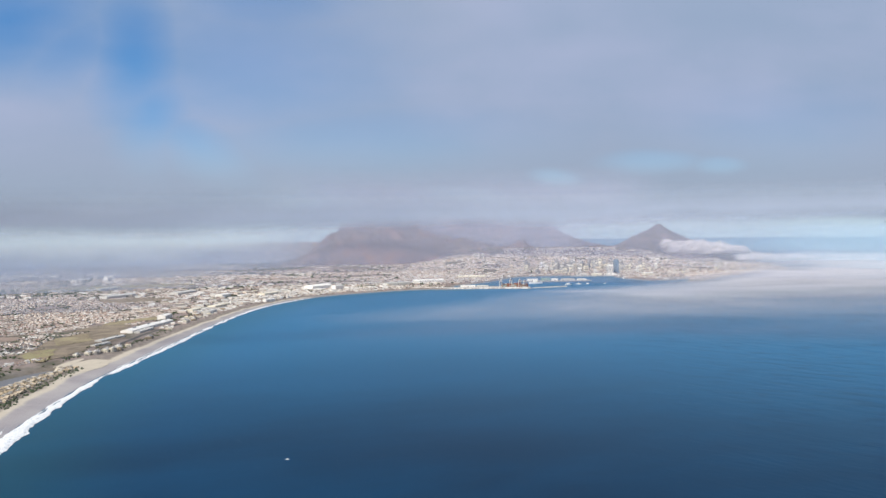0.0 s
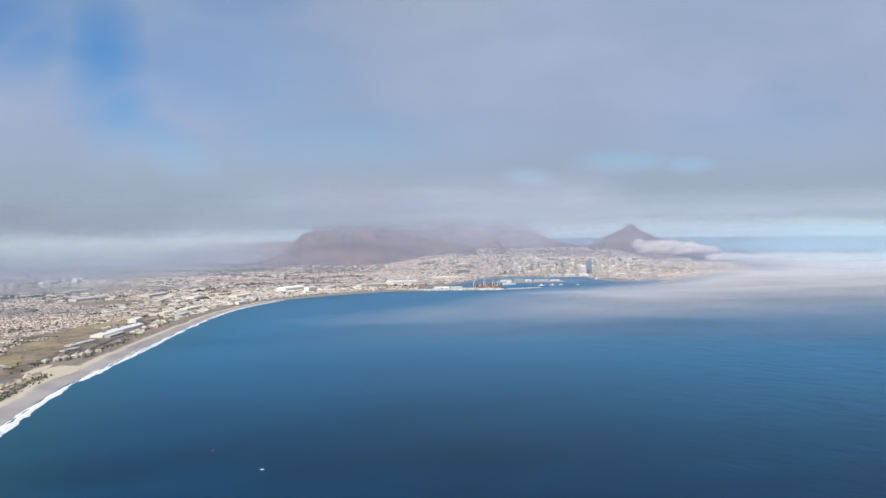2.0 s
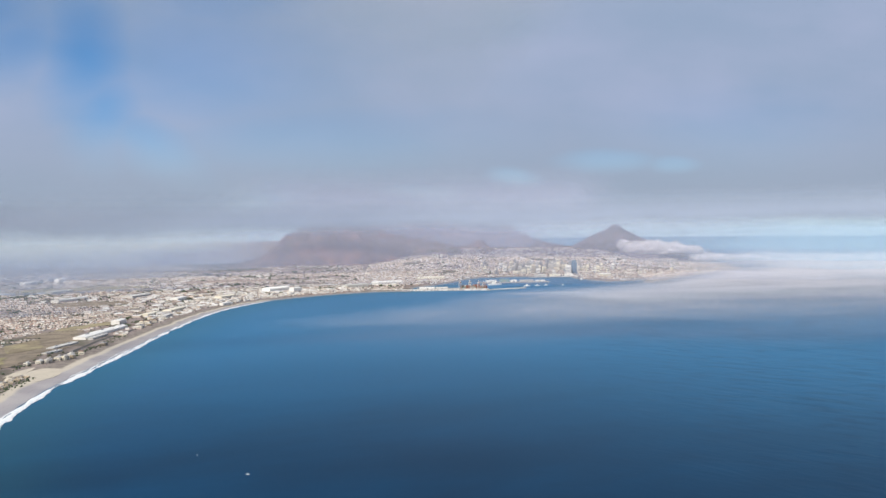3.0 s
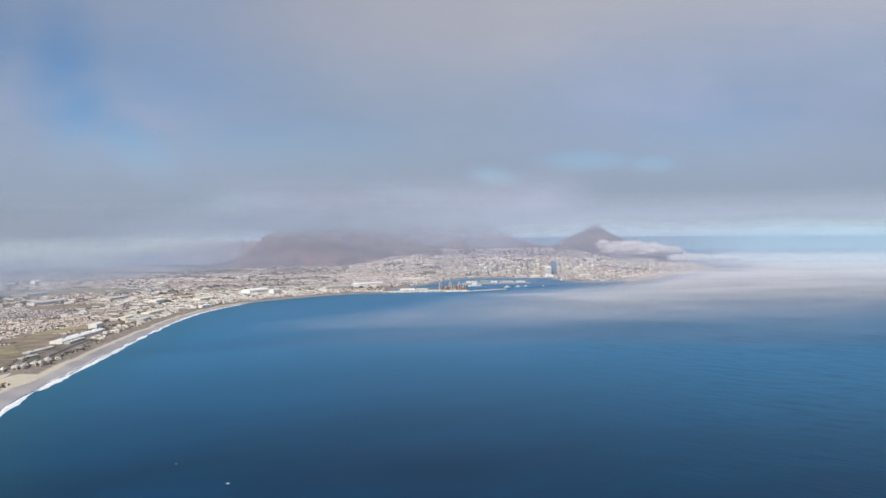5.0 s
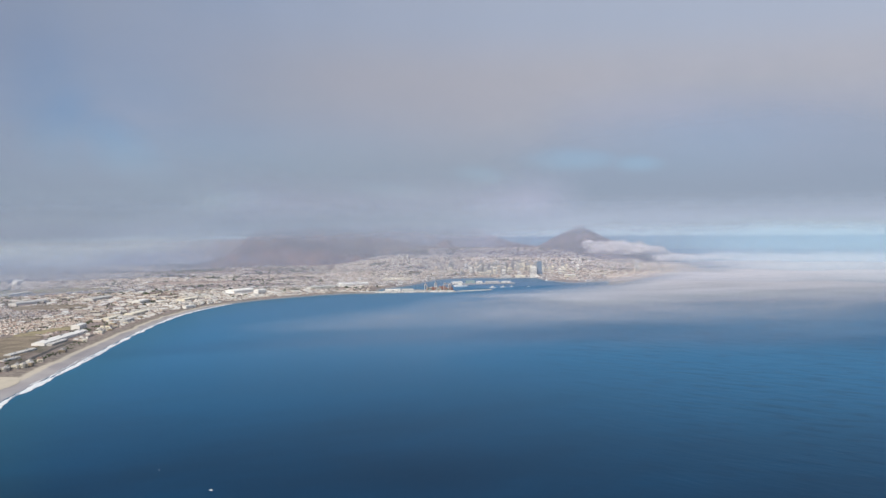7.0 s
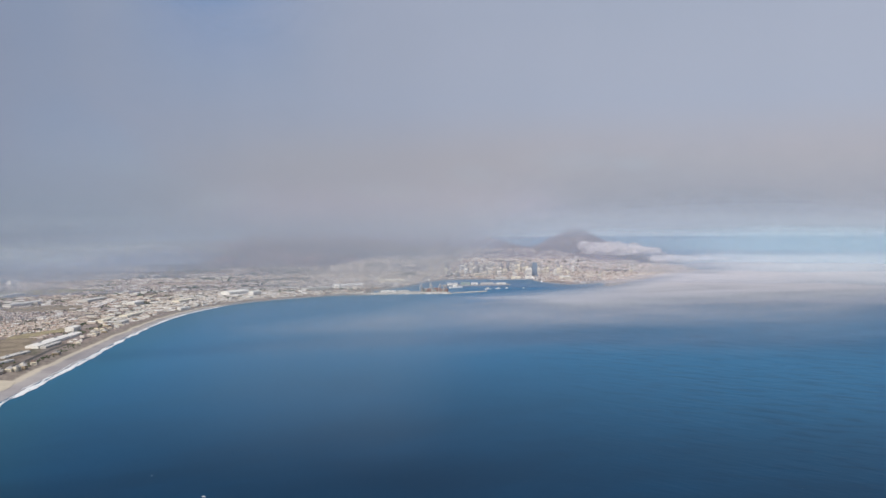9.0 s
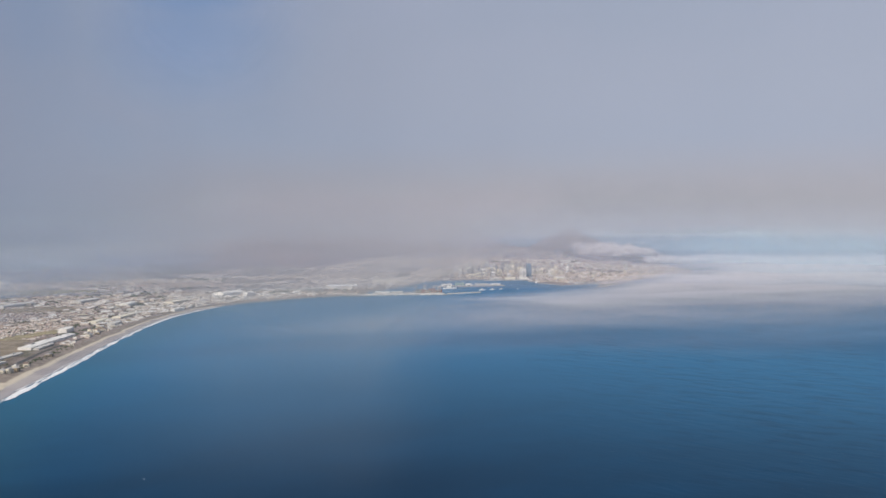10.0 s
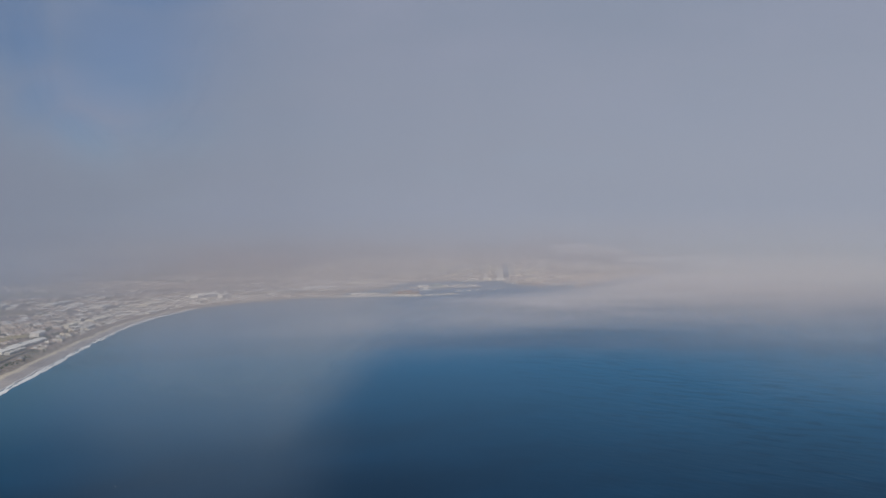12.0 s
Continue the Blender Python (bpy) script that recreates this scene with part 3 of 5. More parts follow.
def near_colour(n, pos):
    """Cool mist below, a dusty warm layer at the foot of the deck, cool cloud above."""
    x, y, z = parts_of(n, pos)
    warm = n.math("MULTIPLY", n.math("MULTIPLY", n.step(z, 84.8, 87.0), n.step(z, 89.6, 87.6)), n.step(x, -9, -2))
    low = n.mix(n.step(z, 84.5, 88.5), rgb(0.42, 0.49, 0.54), rgb(0.505, 0.562, 0.668))
    return n.mix(warm, low, rgb(0.565, 0.55, 0.575))


near_fog = make_cloud("near_fog", near_colour, near_alpha, drops=0.4)


def fog_colour(n, pos):
    """Grey cloud above, warmed by dusty air at its base."""
    return n.mix(n.step(parts_of(n, pos)[2], 62, 77), rgb(0.585, 0.55, 0.575), rgb(0.50, 0.552, 0.645))


def veil_alpha(n, pos):
    """The deck's ragged underside over the bay, higher towards the open sea, with dusty air below it."""
    x, y, z = parts_of(n, pos)
    big = n.math("SUBTRACT", n.noise(n.stretch(pos, 1, 1, 2.0), 0.010, 5, 0.55, 0.3), 0.5)
    h = n.math("MULTIPLY_ADD", big, 12.0, n.math("SUBTRACT", z, n.math("SUBTRACT", n.step(x, 90, 190, 0.0, 4.0), n.step(x, -70, -160, 0.0, 2.0))))
    a = n.math("MULTIPLY", n.step(h, 69.5, 83.0), 0.90)
    a = n.math("MULTIPLY", a, n.step(z, 83, 104, 1.0, 0.0))
    dust = n.math("MULTIPLY", n.math("MULTIPLY", n.step(z, 30, 62, 0.0, 0.07), n.step(z, 84, 70)), n.math("MULTIPLY", n.step(x, -150, -40), n.step(x, 260, 120)))
    return n.math("MAXIMUM", a, n.math("ADD", dust, 0.003))


mid_fog = make_cloud("mid_fog", fog_colour, veil_alpha)


def haze_alpha(thick, cap_top, left=2.2, plain_only=False):
    """Blue summer haze; on the farthest sheet it thickens into the cloud on the mountain top."""
    def alpha(n, pos):
        x, y, z = parts_of(n, pos)
        big = n.math("SUBTRACT", n.noise(n.stretch(pos, 1, 1, 2.5), 0.006, 5, 0.52, 0.25), 0.5)
        side = n.math("MAXIMUM", n.step(x, -205, -330), n.step(x, 480, 640))
        over = n.step(n.math("MULTIPLY_ADD", big, 14.0, z), 62, 84, thick, 0.0)
        low = n.math("ADD", n.math("MULTIPLY", n.math("SUBTRACT", 1.0, side), n.step(z, 72, 118, thick, 0.0)), n.math("MULTIPLY", side, over))
        low = n.math("MULTIPLY", low, n.step(big, -0.3, 0.3, 0.85, 1.15))
        low = n.math("MULTIPLY", low, n.math("MULTIPLY", n.step(x, -430, -215, left, 1.0), n.step(x, 480, 660, 1.0, 1.5)))
        if plain_only:
            low = n.math("MULTIPLY", low, n.step(x, -190, -350))
        if not cap_top:
            return low
        cap = n.math("MULTIPLY", n.step(n.math("MULTIPLY_ADD", big, 16.0, z), 74, 97), cap_top)
        cap = n.math("MULTIPLY", cap, n.math("MULTIPLY", n.step(x, -360, -200), n.step(x, 430, 290)))
        cap = n.math("MULTIPLY", cap, n.step(z, 200, 95))
        a = n.math("MULTIPLY", n.math("SUBTRACT", 1.0, cap), n.math("SUBTRACT", 1.0, low))
        return n.math("SUBTRACT", 1.0, a, clamp=True)
    return alpha


curtain("cloud", 27, -46, 54, 60, 104, near_fog, "thin grey mist drifting close below the cloud deck", 0.004)
curtain("cloud", 560, -40, 48, 66, 114, mid_fog, "pale grey veil of cloud hanging over the bay", 0.003)
curtain("haze", 1140, -44, 44, -2, 120, make_cloud("city_haze", HAZE, haze_alpha(0.17, 0)), "thin blue haze over the harbour", 0.004)
curtain("haze", 1430, -44, 44, -2, 120, make_cloud("town_haze", HAZE, haze_alpha(0.17, 0)), "thin blue haze over the town", 0.004)
curtain("haze", 1650, -44, 44, -2, 205, make_cloud("far_haze", HAZE, haze_alpha(0.24, 0.82, 1.5)), "blue haze and grey cloud before the mountain", 0.004, 16, 120)

curtain("haze", 860, -44, -2, -2, 90, make_cloud("plain_haze", HAZE, haze_alpha(0.15, 0, 1.5, True)), "thin blue haze over the coastal plain", 0.004)
curtain("haze", 1900, -44, -2, -2, 90, make_cloud("horizon_haze", HAZE, haze_alpha(0.30, 0, 1.8, True)), "pale blue haze over the end of the plain", 0.004)



def wall_alpha(n, pos):
    x, y, z = parts_of(n, pos)
    a = n.math("MULTIPLY", n.step(x, -130, -10), n.step(x, 340, 250, 0.0, 0.42))
    return n.math("MULTIPLY", a, n.step(z, 110, 70), clamp=True)


curtain("haze", 1905, -6, 11, -2, 115, make_cloud("wall_haze", rgb(0.47, 0.54, 0.72), wall_alpha), "thin blue haze before the long rock wall", 0.002)


def offing_alpha(n, pos):
    x, y, z = parts_of(n, pos)
    a = n.math("MULTIPLY", n.step(z, 72, 20, 0.0, 0.48), n.step(x, 260, 480))
    return n.math("MULTIPLY", a, n.step(n.noise(n.stretch(pos, 1, 1, 6), 0.004, 4), 0.3, 0.7, 0.8, 1.1), clamp=True)


curtain("haze", 2600, 4, 46, -2, 80, make_cloud("offing_haze", rgb(0.43, 0.66, 0.78), offing_alpha), "pale blue haze over the open sea", 0.004)


def bank_alpha(n, pos):
    """Streaky low fog: it thins out towards the harbour and towards the open bay."""
    x, y, z = parts_of(n, pos)
    flow = n.stretch(pos, 0.5, 1.0, 0.05, 0.16)
    k = n.math("SUBTRACT", n.noise(flow, 0.0065, 6, 0.56, 0.5), 0.5)
    lump = n.math("SUBTRACT", n.noise(n.stretch(pos, 0.6, 1.0, 0.05, 0.1), 0.004, 4, 0.5), 0.5)
    front = n.math("MINIMUM", n.math("MAXIMUM", n.math("MULTIPLY", n.math("SUBTRACT", y, 690.0), 0.86), 0.0), n.math("MULTIPLY_ADD", y, 0.44, -43.0))
    e = n.math("SUBTRACT", x, front)
    e = n.math("ADD", e, n.math("MULTIPLY_ADD", k, 170.0, n.math("MULTIPLY", lump, 140.0)))
    out = n.math("MULTIPLY", n.math("MAXIMUM", n.math("SUBTRACT", x, 230.0), 0.0), -0.30)
    near = n.step(n.math("ADD", n.math("MULTIPLY_ADD", k, 260.0, y), out), 470, 1110, 0.0, 1.0)
    far = n.step(n.math("ADD", n.math("MULTIPLY_ADD", lump, 500.0, y), n.math("MULTIPLY", n.math("MAXIMUM", n.math("SUBTRACT", x, 720.0), 0.0), 0.8)), 1800, 2350, 1.0, 0.05)
    a = n.math("MULTIPLY", n.step(e, -130, 75), n.math("MULTIPLY", near, far))
    return n.math("MULTIPLY", a, n.step(k, -0.25, 0.10, 0.82, 0.97), clamp=True)


def low_bank(cx, cy, rx, ry, z, swell, mat, label, angle=0.0, nr=26, na=72):
    """A low lens of sea fog with a billowing top."""
    verts, faces = [(cx, cy, z + swell)], []
    c, s = math.cos(angle), math.sin(angle)
    for j in range(1, nr + 1):
        for i in range(na):
            a, t = 2 * math.pi * i / na, j / nr
            p, q = rx * t * math.cos(a), ry * t * math.sin(a)
            x, y = cx + p * c - q * s, cy + p * s + q * c
            verts.append((x, y, z + swell * (1 - t * t) * (1 + 0.8 * fbm(x * 0.008, y * 0.005, z, 4))))
    for i in range(na):
        faces.append((0, 1 + i, 1 + (i + 1) % na))
    for j in range(nr - 1):
        for i in range(na):
            a, b = 1 + j * na + i, 1 + j * na + (i + 1) % na
            faces.append((a, a + na, b + na, b))
    return tagged(new("cloud", mesh_of("cloud", verts, faces, [mat], smooth=True)), label, "cloud", kind="stuff")


SEA_FOG = make_cloud("sea_fog", rgb(0.79, 0.755, 0.765), bank_alpha)
low_bank(850, 1700, 1600, 1500, 3, 6, SEA_FOG, "white bank of low sea fog over the water", 0.0, 40, 96)


def billows(cx, cy, length, depth, z0, z1, turn, seed, mat, label):
    """A rolling bank of cloud: a swelling face that curls over at the top and thins out at its rim."""
    nu, nv = 120, 44
    c, s = math.cos(turn), math.sin(turn)
    verts, faces, rim = [], [], []
    for j in range(nv + 1):
        f = j / nv
        b = radians(-48 + 135 * f)
        for i in range(nu + 1):
            t = i / nu * 2 - 1
            prof = 0.35 + 0.65 * max(0.0, 1 - abs(t + 0.25) ** 2.0) ** 0.5
            p, q = t * length / 2, -math.cos(b) * depth / 2 * prof
            zz = (math.sin(b) + 0.74) / 1.74 * (z1 - z0) * prof
            x, y = cx + p * c - q * s, cy + p * s + q * c
            k = 1 + 0.34 * fbm(x * 0.022 + seed, y * 0.02, zz * 0.035, 3) + 0.12 * abs(fbm(x * 0.05, y * 0.05 + seed, zz * 0.07, 3))
            verts.append((cx + p * c - q * k * s, cy + p * s + q * k * c, z0 + zz * k))
            rim.append(float(smooth(0.0, 0.3, f) * smooth(1.0, 0.5, f) * smooth(1.0, 0.55, abs(t))))
    for j in range(nv):
        for i in range(nu):
            a = j * (nu + 1) + i
            faces.append((a, a + 1, a + nu + 2, a + nu + 1))
    me = mesh_of("cloud", verts, faces, [mat], smooth=True)
    me.attributes.new("rim", "FLOAT", "POINT").data.foreach_set("value", rim)
    return tagged(new("cloud", me), label, "cloud", kind="stuff")


def puff_alpha(n, pos):
    k = n.math("SUBTRACT", n.noise(n.stretch(pos, 0.6, 1, 1.8), 0.035, 5, 0.6), 0.5)
    return n.math("MULTIPLY", n.step(n.math("MULTIPLY_ADD", k, 0.55, n.attribute("rim")), 0.02, 0.85), 0.97, clamp=True)


PUFF = make_cloud("rolling_cloud", rgb(0.74, 0.70, 0.70), puff_alpha, 0.45)
billows(520, 1700, 200, 60, 13, 46, -0.28, 2.0, PUFF, "white rolling cloud draped over the low ridge")
billows(480, 1722, 120, 40, 24, 47, -0.2, 6.0, PUFF, "white rolling cloud at the shoulder of the peak")
billows(640, 1640, 210, 60, 0, 21, -0.4, 4.0, PUFF, "white rolling cloud sinking to the sea")

# ---------------------------------------------------------------- roads and fields
def ribbon(name, pts, width, lift, mat, label, category="road"):
    """A strip that lies on the ground."""
    c = spline(pts, 10)
    d = np.gradient(c, axis=0)
    nrm = np.stack([-d[:, 1], d[:, 0]], 1) / np.hypot(d[:, 0], d[:, 1])[:, None]
    verts, faces = [], []
    for side in (-0.5, -0.17, 0.17, 0.5):
        e = c + nrm * width * side
        z = land_height(e[:, 0], e[:, 1], shore_of(e[:, 0], e[:, 1]))
        verts.append(np.column_stack([e, z + lift]))
    v, n = np.concatenate(verts), len(c)
    for k in range(3):
        for i in range(n - 1):
            faces.append((k * n + i, k * n + i + 1, (k + 1) * n + i + 1, (k + 1) * n + i))
    return tagged(new(name, mesh_of(name, v.tolist(), faces, [mat])), label, category, kind="structure")


def field(pts, lift, mat, label, rag=4.0):
    """A patch of open land with a ragged edge."""
    rim = spline(pts, 14, closed=True)[:-1]
    c = rim.mean(axis=0)
    rings_ = []
    for t in (1.0, 0.75, 0.5, 0.25):
        ring = c + (rim - c) * t
        if t == 1.0:
            ring = ring + rag * np.array([(fbm(x * 0.13, y * 0.13, 0.5), fbm(x * 0.13, y * 0.13, 9.5)) for x, y in ring])
        rings_.append(ring)
    p = np.vstack(rings_ + [c[None]])
    z = land_height(p[:, 0], p[:, 1], shore_of(p[:, 0], p[:, 1])) + lift
    n = len(rim)
    faces = [(k * n + i, k * n + (i + 1) % n, (k + 1) * n + (i + 1) % n, (k + 1) * n + i) for k in range(3) for i in range(n)]
    faces += [(3 * n + i, 3 * n + (i + 1) % n, 4 * n) for i in range(n)]
    return tagged(new("field", mesh_of("field", np.column_stack([p, z]).tolist(), faces, [mat])), label, "field", kind="structure")


FIELDS = [
    ([(-266, 587), (-262, 602), (-254, 618), (-241, 590), (-240, 566), (-250, 560)], 0.42, DRY_GRASS, "dry yellow grass field beside the suburb"),
    ([(-248, 508), (-250, 533), (-242, 537), (-229, 508), (-226, 490), (-236, 493)], 0.42, GRASS, "green and yellow playing field beside the houses"),
    ([(-251, 507), (-255, 540), (-241, 549), (-225, 545), (-221, 524), (-225, 504), (-238, 498)], 0.27, VLEI, "brown reed bed between road and fields"),
    ([(-255, 546), (-266, 588), (-260, 622), (-252, 658), (-238, 654), (-226, 612), (-221, 568), (-226, 549)], 0.24, VLEI, "brown reed bed between road and fields"),
    ([(-262, 668), (-246, 690), (-238, 722), (-243, 742), (-255, 720), (-268, 690)], 0.30, DRY_GRASS, "dry yellow grass field behind the long hall"),
    ([(-270, 636), (-250, 640), (-240, 668), (-252, 680), (-272, 660)], 0.33, VLEI, "brown scrub field behind the long hall"),
    ([(-330, 560), (-300, 575), (-290, 600), (-325, 605), (-352, 585)], 0.30, BARE, "bare brown earth field among the houses"),
    ([(-345, 880), (-300, 890), (-285, 930), (-330, 945), (-365, 915)], 0.30, VLEI, "dark marshy ground among the houses"),
    ([(-520, 1060), (-430, 1090), (-330, 1160), (-390, 1190), (-500, 1130)], 0.32, GRASS, "dull green open ground across the plain"),
    ([(-300, 1230), (-200, 1255), (-180, 1280), (-260, 1290), (-320, 1260)], 0.30, BARE, "bare brown ground beside the railway yards"),
    ([(-330, 1640), (-180, 1650), (-60, 1640), (-90, 1690), (-220, 1700), (-330, 1690)], 0.5, BARE, "reddish bare slope at the mountain's foot"),
]
for pts, lift, mat, label in FIELDS:
    field(pts, lift, mat, label)
field([(-204, 472), (-205, 488), (-201, 498), (-192, 497), (-188, 485), (-187.5, 472), (-190, 460), (-195, 462)], 0.13, SAND, "pale dry sand bar at the lagoon mouth", 0.8)
field([(-211, 466), (-212.5, 476), (-212, 488), (-208.5, 501), (-206, 490), (-205.5, 474), (-206.5, 462)], 0.11, SAND, "pale dry sand flat beside the lagoon", 0.6)
ribbon("road", [(-221, 500), (-214.5, 523), (-210.5, 550), (-211, 580), (-212, 620), (-208, 668), (-205, 720), (-203, 780), (-196, 850), (-176, 920), (-140, 975), (-80, 1040), (0, 1100)],
       3.4, 0.14, ASPHALT, "dark coastal road along the beach front")
ribbon("road", [(-300, 420), (-270, 520), (-266, 640), (-262, 760), (-255, 880), (-225, 990), (-150, 1110), (-40, 1200), (60, 1290), (150, 1360)],
       4.5, 0.14, ASPHALT, "broad grey main road through the suburb")
ribbon("road", [(-700, 900), (-520, 980), (-380, 1040), (-250, 1090), (-120, 1160), (0, 1250)], 5.0, 0.14, ASPHALT, "broad grey motorway across the plain")


# ---------------------------------------------------------------- surf
def surf(s0, s1, out, width, rag, height, label):
    """A line of broken water that follows the beach from s0 to s1 (share of its length)."""
    c = spline(BEACH[::4], 24)
    c = c[int(s0 * len(c)):int(s1 * len(c))]
    d = np.gradient(c, axis=0)
    nrm = np.stack([d[:, 1], -d[:, 0]], 1) / np.hypot(d[:, 0], d[:, 1])[:, None]
    verts, faces, cols = [], [], 7
    for i, (p, q) in enumerate(zip(c, nrm)):
        end = min(1.0, i / 6, (len(c) - 1 - i) / 6)
        wob = fbm(p[0] * 0.05, p[1] * 0.05, s0 * 9, 5)
        wid = max(0.05, width * (0.75 + rag * fbm(p[0] * 0.08, p[1] * 0.08, 4.0 + s1, 5))) * (0.1 + 0.9 * end)
        for k in range(cols):
            t = k / (cols - 1)
            o = out + rag * 1.6 * wob + (t - 0.5) * wid + 0.35 * noise.noise((p[0] * 0.9, p[1] * 0.9, k * 1.7))
            z = 0.07 + height * math.sin(math.pi * t) * (0.6 + 0.5 * noise.noise((p[0] * 0.5, p[1] * 0.5, k)))
            x, y = p + q * o
            verts.append((x, y, max(0.05, z)))
    for i in range(len(c) - 1):
        for k in range(cols - 1):
            a = i * cols + k
            faces.append((a, a + 1, a + cols + 1, a + cols))
    return tagged(new("surf", mesh_of("surf", verts, faces, [FOAM], smooth=True)), label, "surf", kind="stuff")


surf(0.02, 0.80, 0.7, 1.5, 0.8, 0.10, "thin white wash along the wet sand")
surf(0.10, 0.286, 3.8, 7.0, 0.6, 0.7, "thick white breaker rolling onto the beach")
surf(0.262, 0.36, 2.6, 5.0, 0.7, 0.35, "white breaking wave along the beach")
surf(0.352, 0.50, 2.4, 4.2, 0.9, 0.35, "white breaking wave along the beach")
surf(0.49, 0.66, 2.2, 3.6, 0.9, 0.3, "white breaking wave along the beach")
surf(0.645, 0.80, 1.9, 3.4, 0.6, 0.3, "white surf line in the curve of the bay")
surf(0.17, 0.27, -2.6, 1.6, 0.8, 0.30, "thin white wash running up the wet sand")
surf(0.40, 0.52, -1.4, 1.0, 0.8, 0.25, "thin white wash running up the wet sand")


# ---------------------------------------------------------------- houses of the plain
rng = np.random.default_rng(7)
OPEN = [spline(p, 6, closed=True) for p, *_ in FIELDS[:10]]


def free_land(x, y, margin):
    s = shore_of(x, y)
    ok = (s > beach_width(x, y) * 1.25 + margin) & (to_line(x, y, LAGOON) > 9)
    for poly in OPEN:
        ok &= ~inside(x, y, poly)
    return ok


def lots(x0, x1, y0, y1, cell, along, across, seed, keep=0.85, street=3):
    """House lots: block after block, each with its own street direction."""
    r = np.random.default_rng(seed)
    out = []
    for cx in np.arange(x0 + cell / 2, x1, cell):
        for cy in np.arange(y0 + cell / 2, y1, cell):
            th = r.normal(0.2, 0.5)
            a, b = np.meshgrid(np.arange(-cell * 0.72, cell * 0.72, along), np.arange(-cell * 0.72, cell * 0.72, across))
            row = np.round((b + cell) / across).astype(int)
            a, b, row = a.ravel(), b.ravel(), row.ravel()
            m = (row % street != 0) & (r.random(len(a)) < keep)
            a, b = a[m] + r.normal(0, along * 0.12, m.sum()), b[m] + r.normal(0, across * 0.12, m.sum())
            x, y = a * np.cos(th) - b * np.sin(th), a * np.sin(th) + b * np.cos(th)
            m = (np.abs(x) < cell / 2) & (np.abs(y) < cell / 2)
            n = m.sum()
            out.append(np.column_stack([cx + x[m], cy + y[m], np.full(n, th) + (r.random(n) < 0.3) * math.pi / 2]))
    p = np.vstack(out)
    return p


def house_mesh(name, p, size, tall, pitch, mats, label, seed, flat=0.0):
    """Many small houses joined: walls and roofs, each with its own size."""
    r = np.random.default_rng(seed)
    n = len(p)
    a = r.uniform(0.75, 1.35, n) * size / 2
    b = r.uniform(0.6, 1.0, n) * size / 2
    h = r.uniform(0.7, 1.3, n) * tall
    k = np.where(r.random(n) < flat, 0.04, r.uniform(0.6, 1.2, n) * pitch)
    z = land_height(p[:, 0], p[:, 1], shore_of(p[:, 0], p[:, 1]))
    c, s = np.cos(p[:, 2]), np.sin(p[:, 2])
    lx = np.stack([-a, a, a, -a, -a, a, a, -a, -a, a], 1)
    ly = np.stack([-b, -b, b, b, -b, -b, b, b, 0 * b, 0 * b], 1)
    lz = np.stack([-0.6 + 0 * h] * 4 + [h] * 4 + [h + k] * 2, 1) + z[:, None]
    v = np.stack([p[:, :1] + lx * c[:, None] - ly * s[:, None], p[:, 1:2] + lx * s[:, None] + ly * c[:, None], lz], -1).reshape(-1, 3)
    o = (np.arange(n) * 10)[:, None]
    f4 = np.concatenate([o + q for q in ([0, 1, 5, 4], [2, 3, 7, 6], [4, 5, 9, 8], [6, 7, 8, 9])])
    f5 = np.concatenate([o + q for q in ([1, 2, 6, 9, 5], [3, 0, 4, 8, 7])])
    idx = [0] * (2 * n) + [1] * (2 * n) + [0] * (2 * n)
    return tagged(new(name, mesh_of(name, v.tolist(), f4.tolist() + f5.tolist(), mats, idx)), label, "houses", kind="stuff")


def green_ok(p, thr, scale=0.014, seed=0.0):
    """Leaves out lots where parks and gardens lie."""
    return np.array([fbm(x * scale, y * scale, seed, 4) < thr for x, y in p[:, :2]])


P1 = lots(-640, -222, 380, 1010, 50, 2.6, 3.4, 11)
P1 = P1[free_land(P1[:, 0], P1[:, 1], 9) & green_ok(P1, 0.30) & green_ok(P1, 0.34, 0.05, 3.0)]
is_near = (P1[:, 0] > -285) & (P1[:, 1] > 440) & (P1[:, 1] < 590)
near_lots, P1 = P1[is_near], P1[~is_near]
house_mesh("houses", P1, 1.9, 0.75, 0.55, [HOUSE_WALL, HOUSE_ROOF], "dense suburb of small pale houses with mixed roofs", 21)
P2 = lots(-900, 40, 1010, 1500, 70, 3.6, 4.8, 12, 0.8)
P2 = P2[free_land(P2[:, 0], P2[:, 1], 9) & green_ok(P2, 0.24) & green_ok(P2, 0.30, 0.04, 3.0)]
house_mesh("houses", P2, 2.5, 0.95, 0.5, [HOUSE_WALL, HOUSE_ROOF], "wide suburb of pale houses below the mountain", 22, 0.35)
P6 = lots(-224, -60, 640, 1080, 44, 2.9, 3.7, 16, 0.8)
P6 = P6[free_land(P6[:, 0], P6[:, 1], 5) & green_ok(P6, 0.26, 0.05, 5.0) & ((P6[:, 1] > 770) | (P6[:, 0] > -212))]
house_mesh("houses", P6, 2.3, 0.95, 0.45, [HOUSE_WALL, SHED_ROOF], "mixed pale houses and workshops behind the beach", 27, 0.4)
P3 = lots(-1500, -40, 1500, 2050, 110, 6.0, 8.0, 13, 0.7)
P3 = P3[free_land(P3[:, 0], P3[:, 1], 24) & green_ok(P3, 0.12, 0.008) & (rise_of(P3[:, 0], P3[:, 1]) < 14) & ~((P3[:, 0] > -400) & (P3[:, 1] > 1640))]
house_mesh("houses", P3, 3.6, 1.2, 0.6, [HOUSE_WALL, HOUSE_ROOF], "distant scattered suburb in the haze", 23, 0.4)
P4 = lots(-60, 600, 1140, 1800, 50, 4.0, 4.8, 14, 0.86)
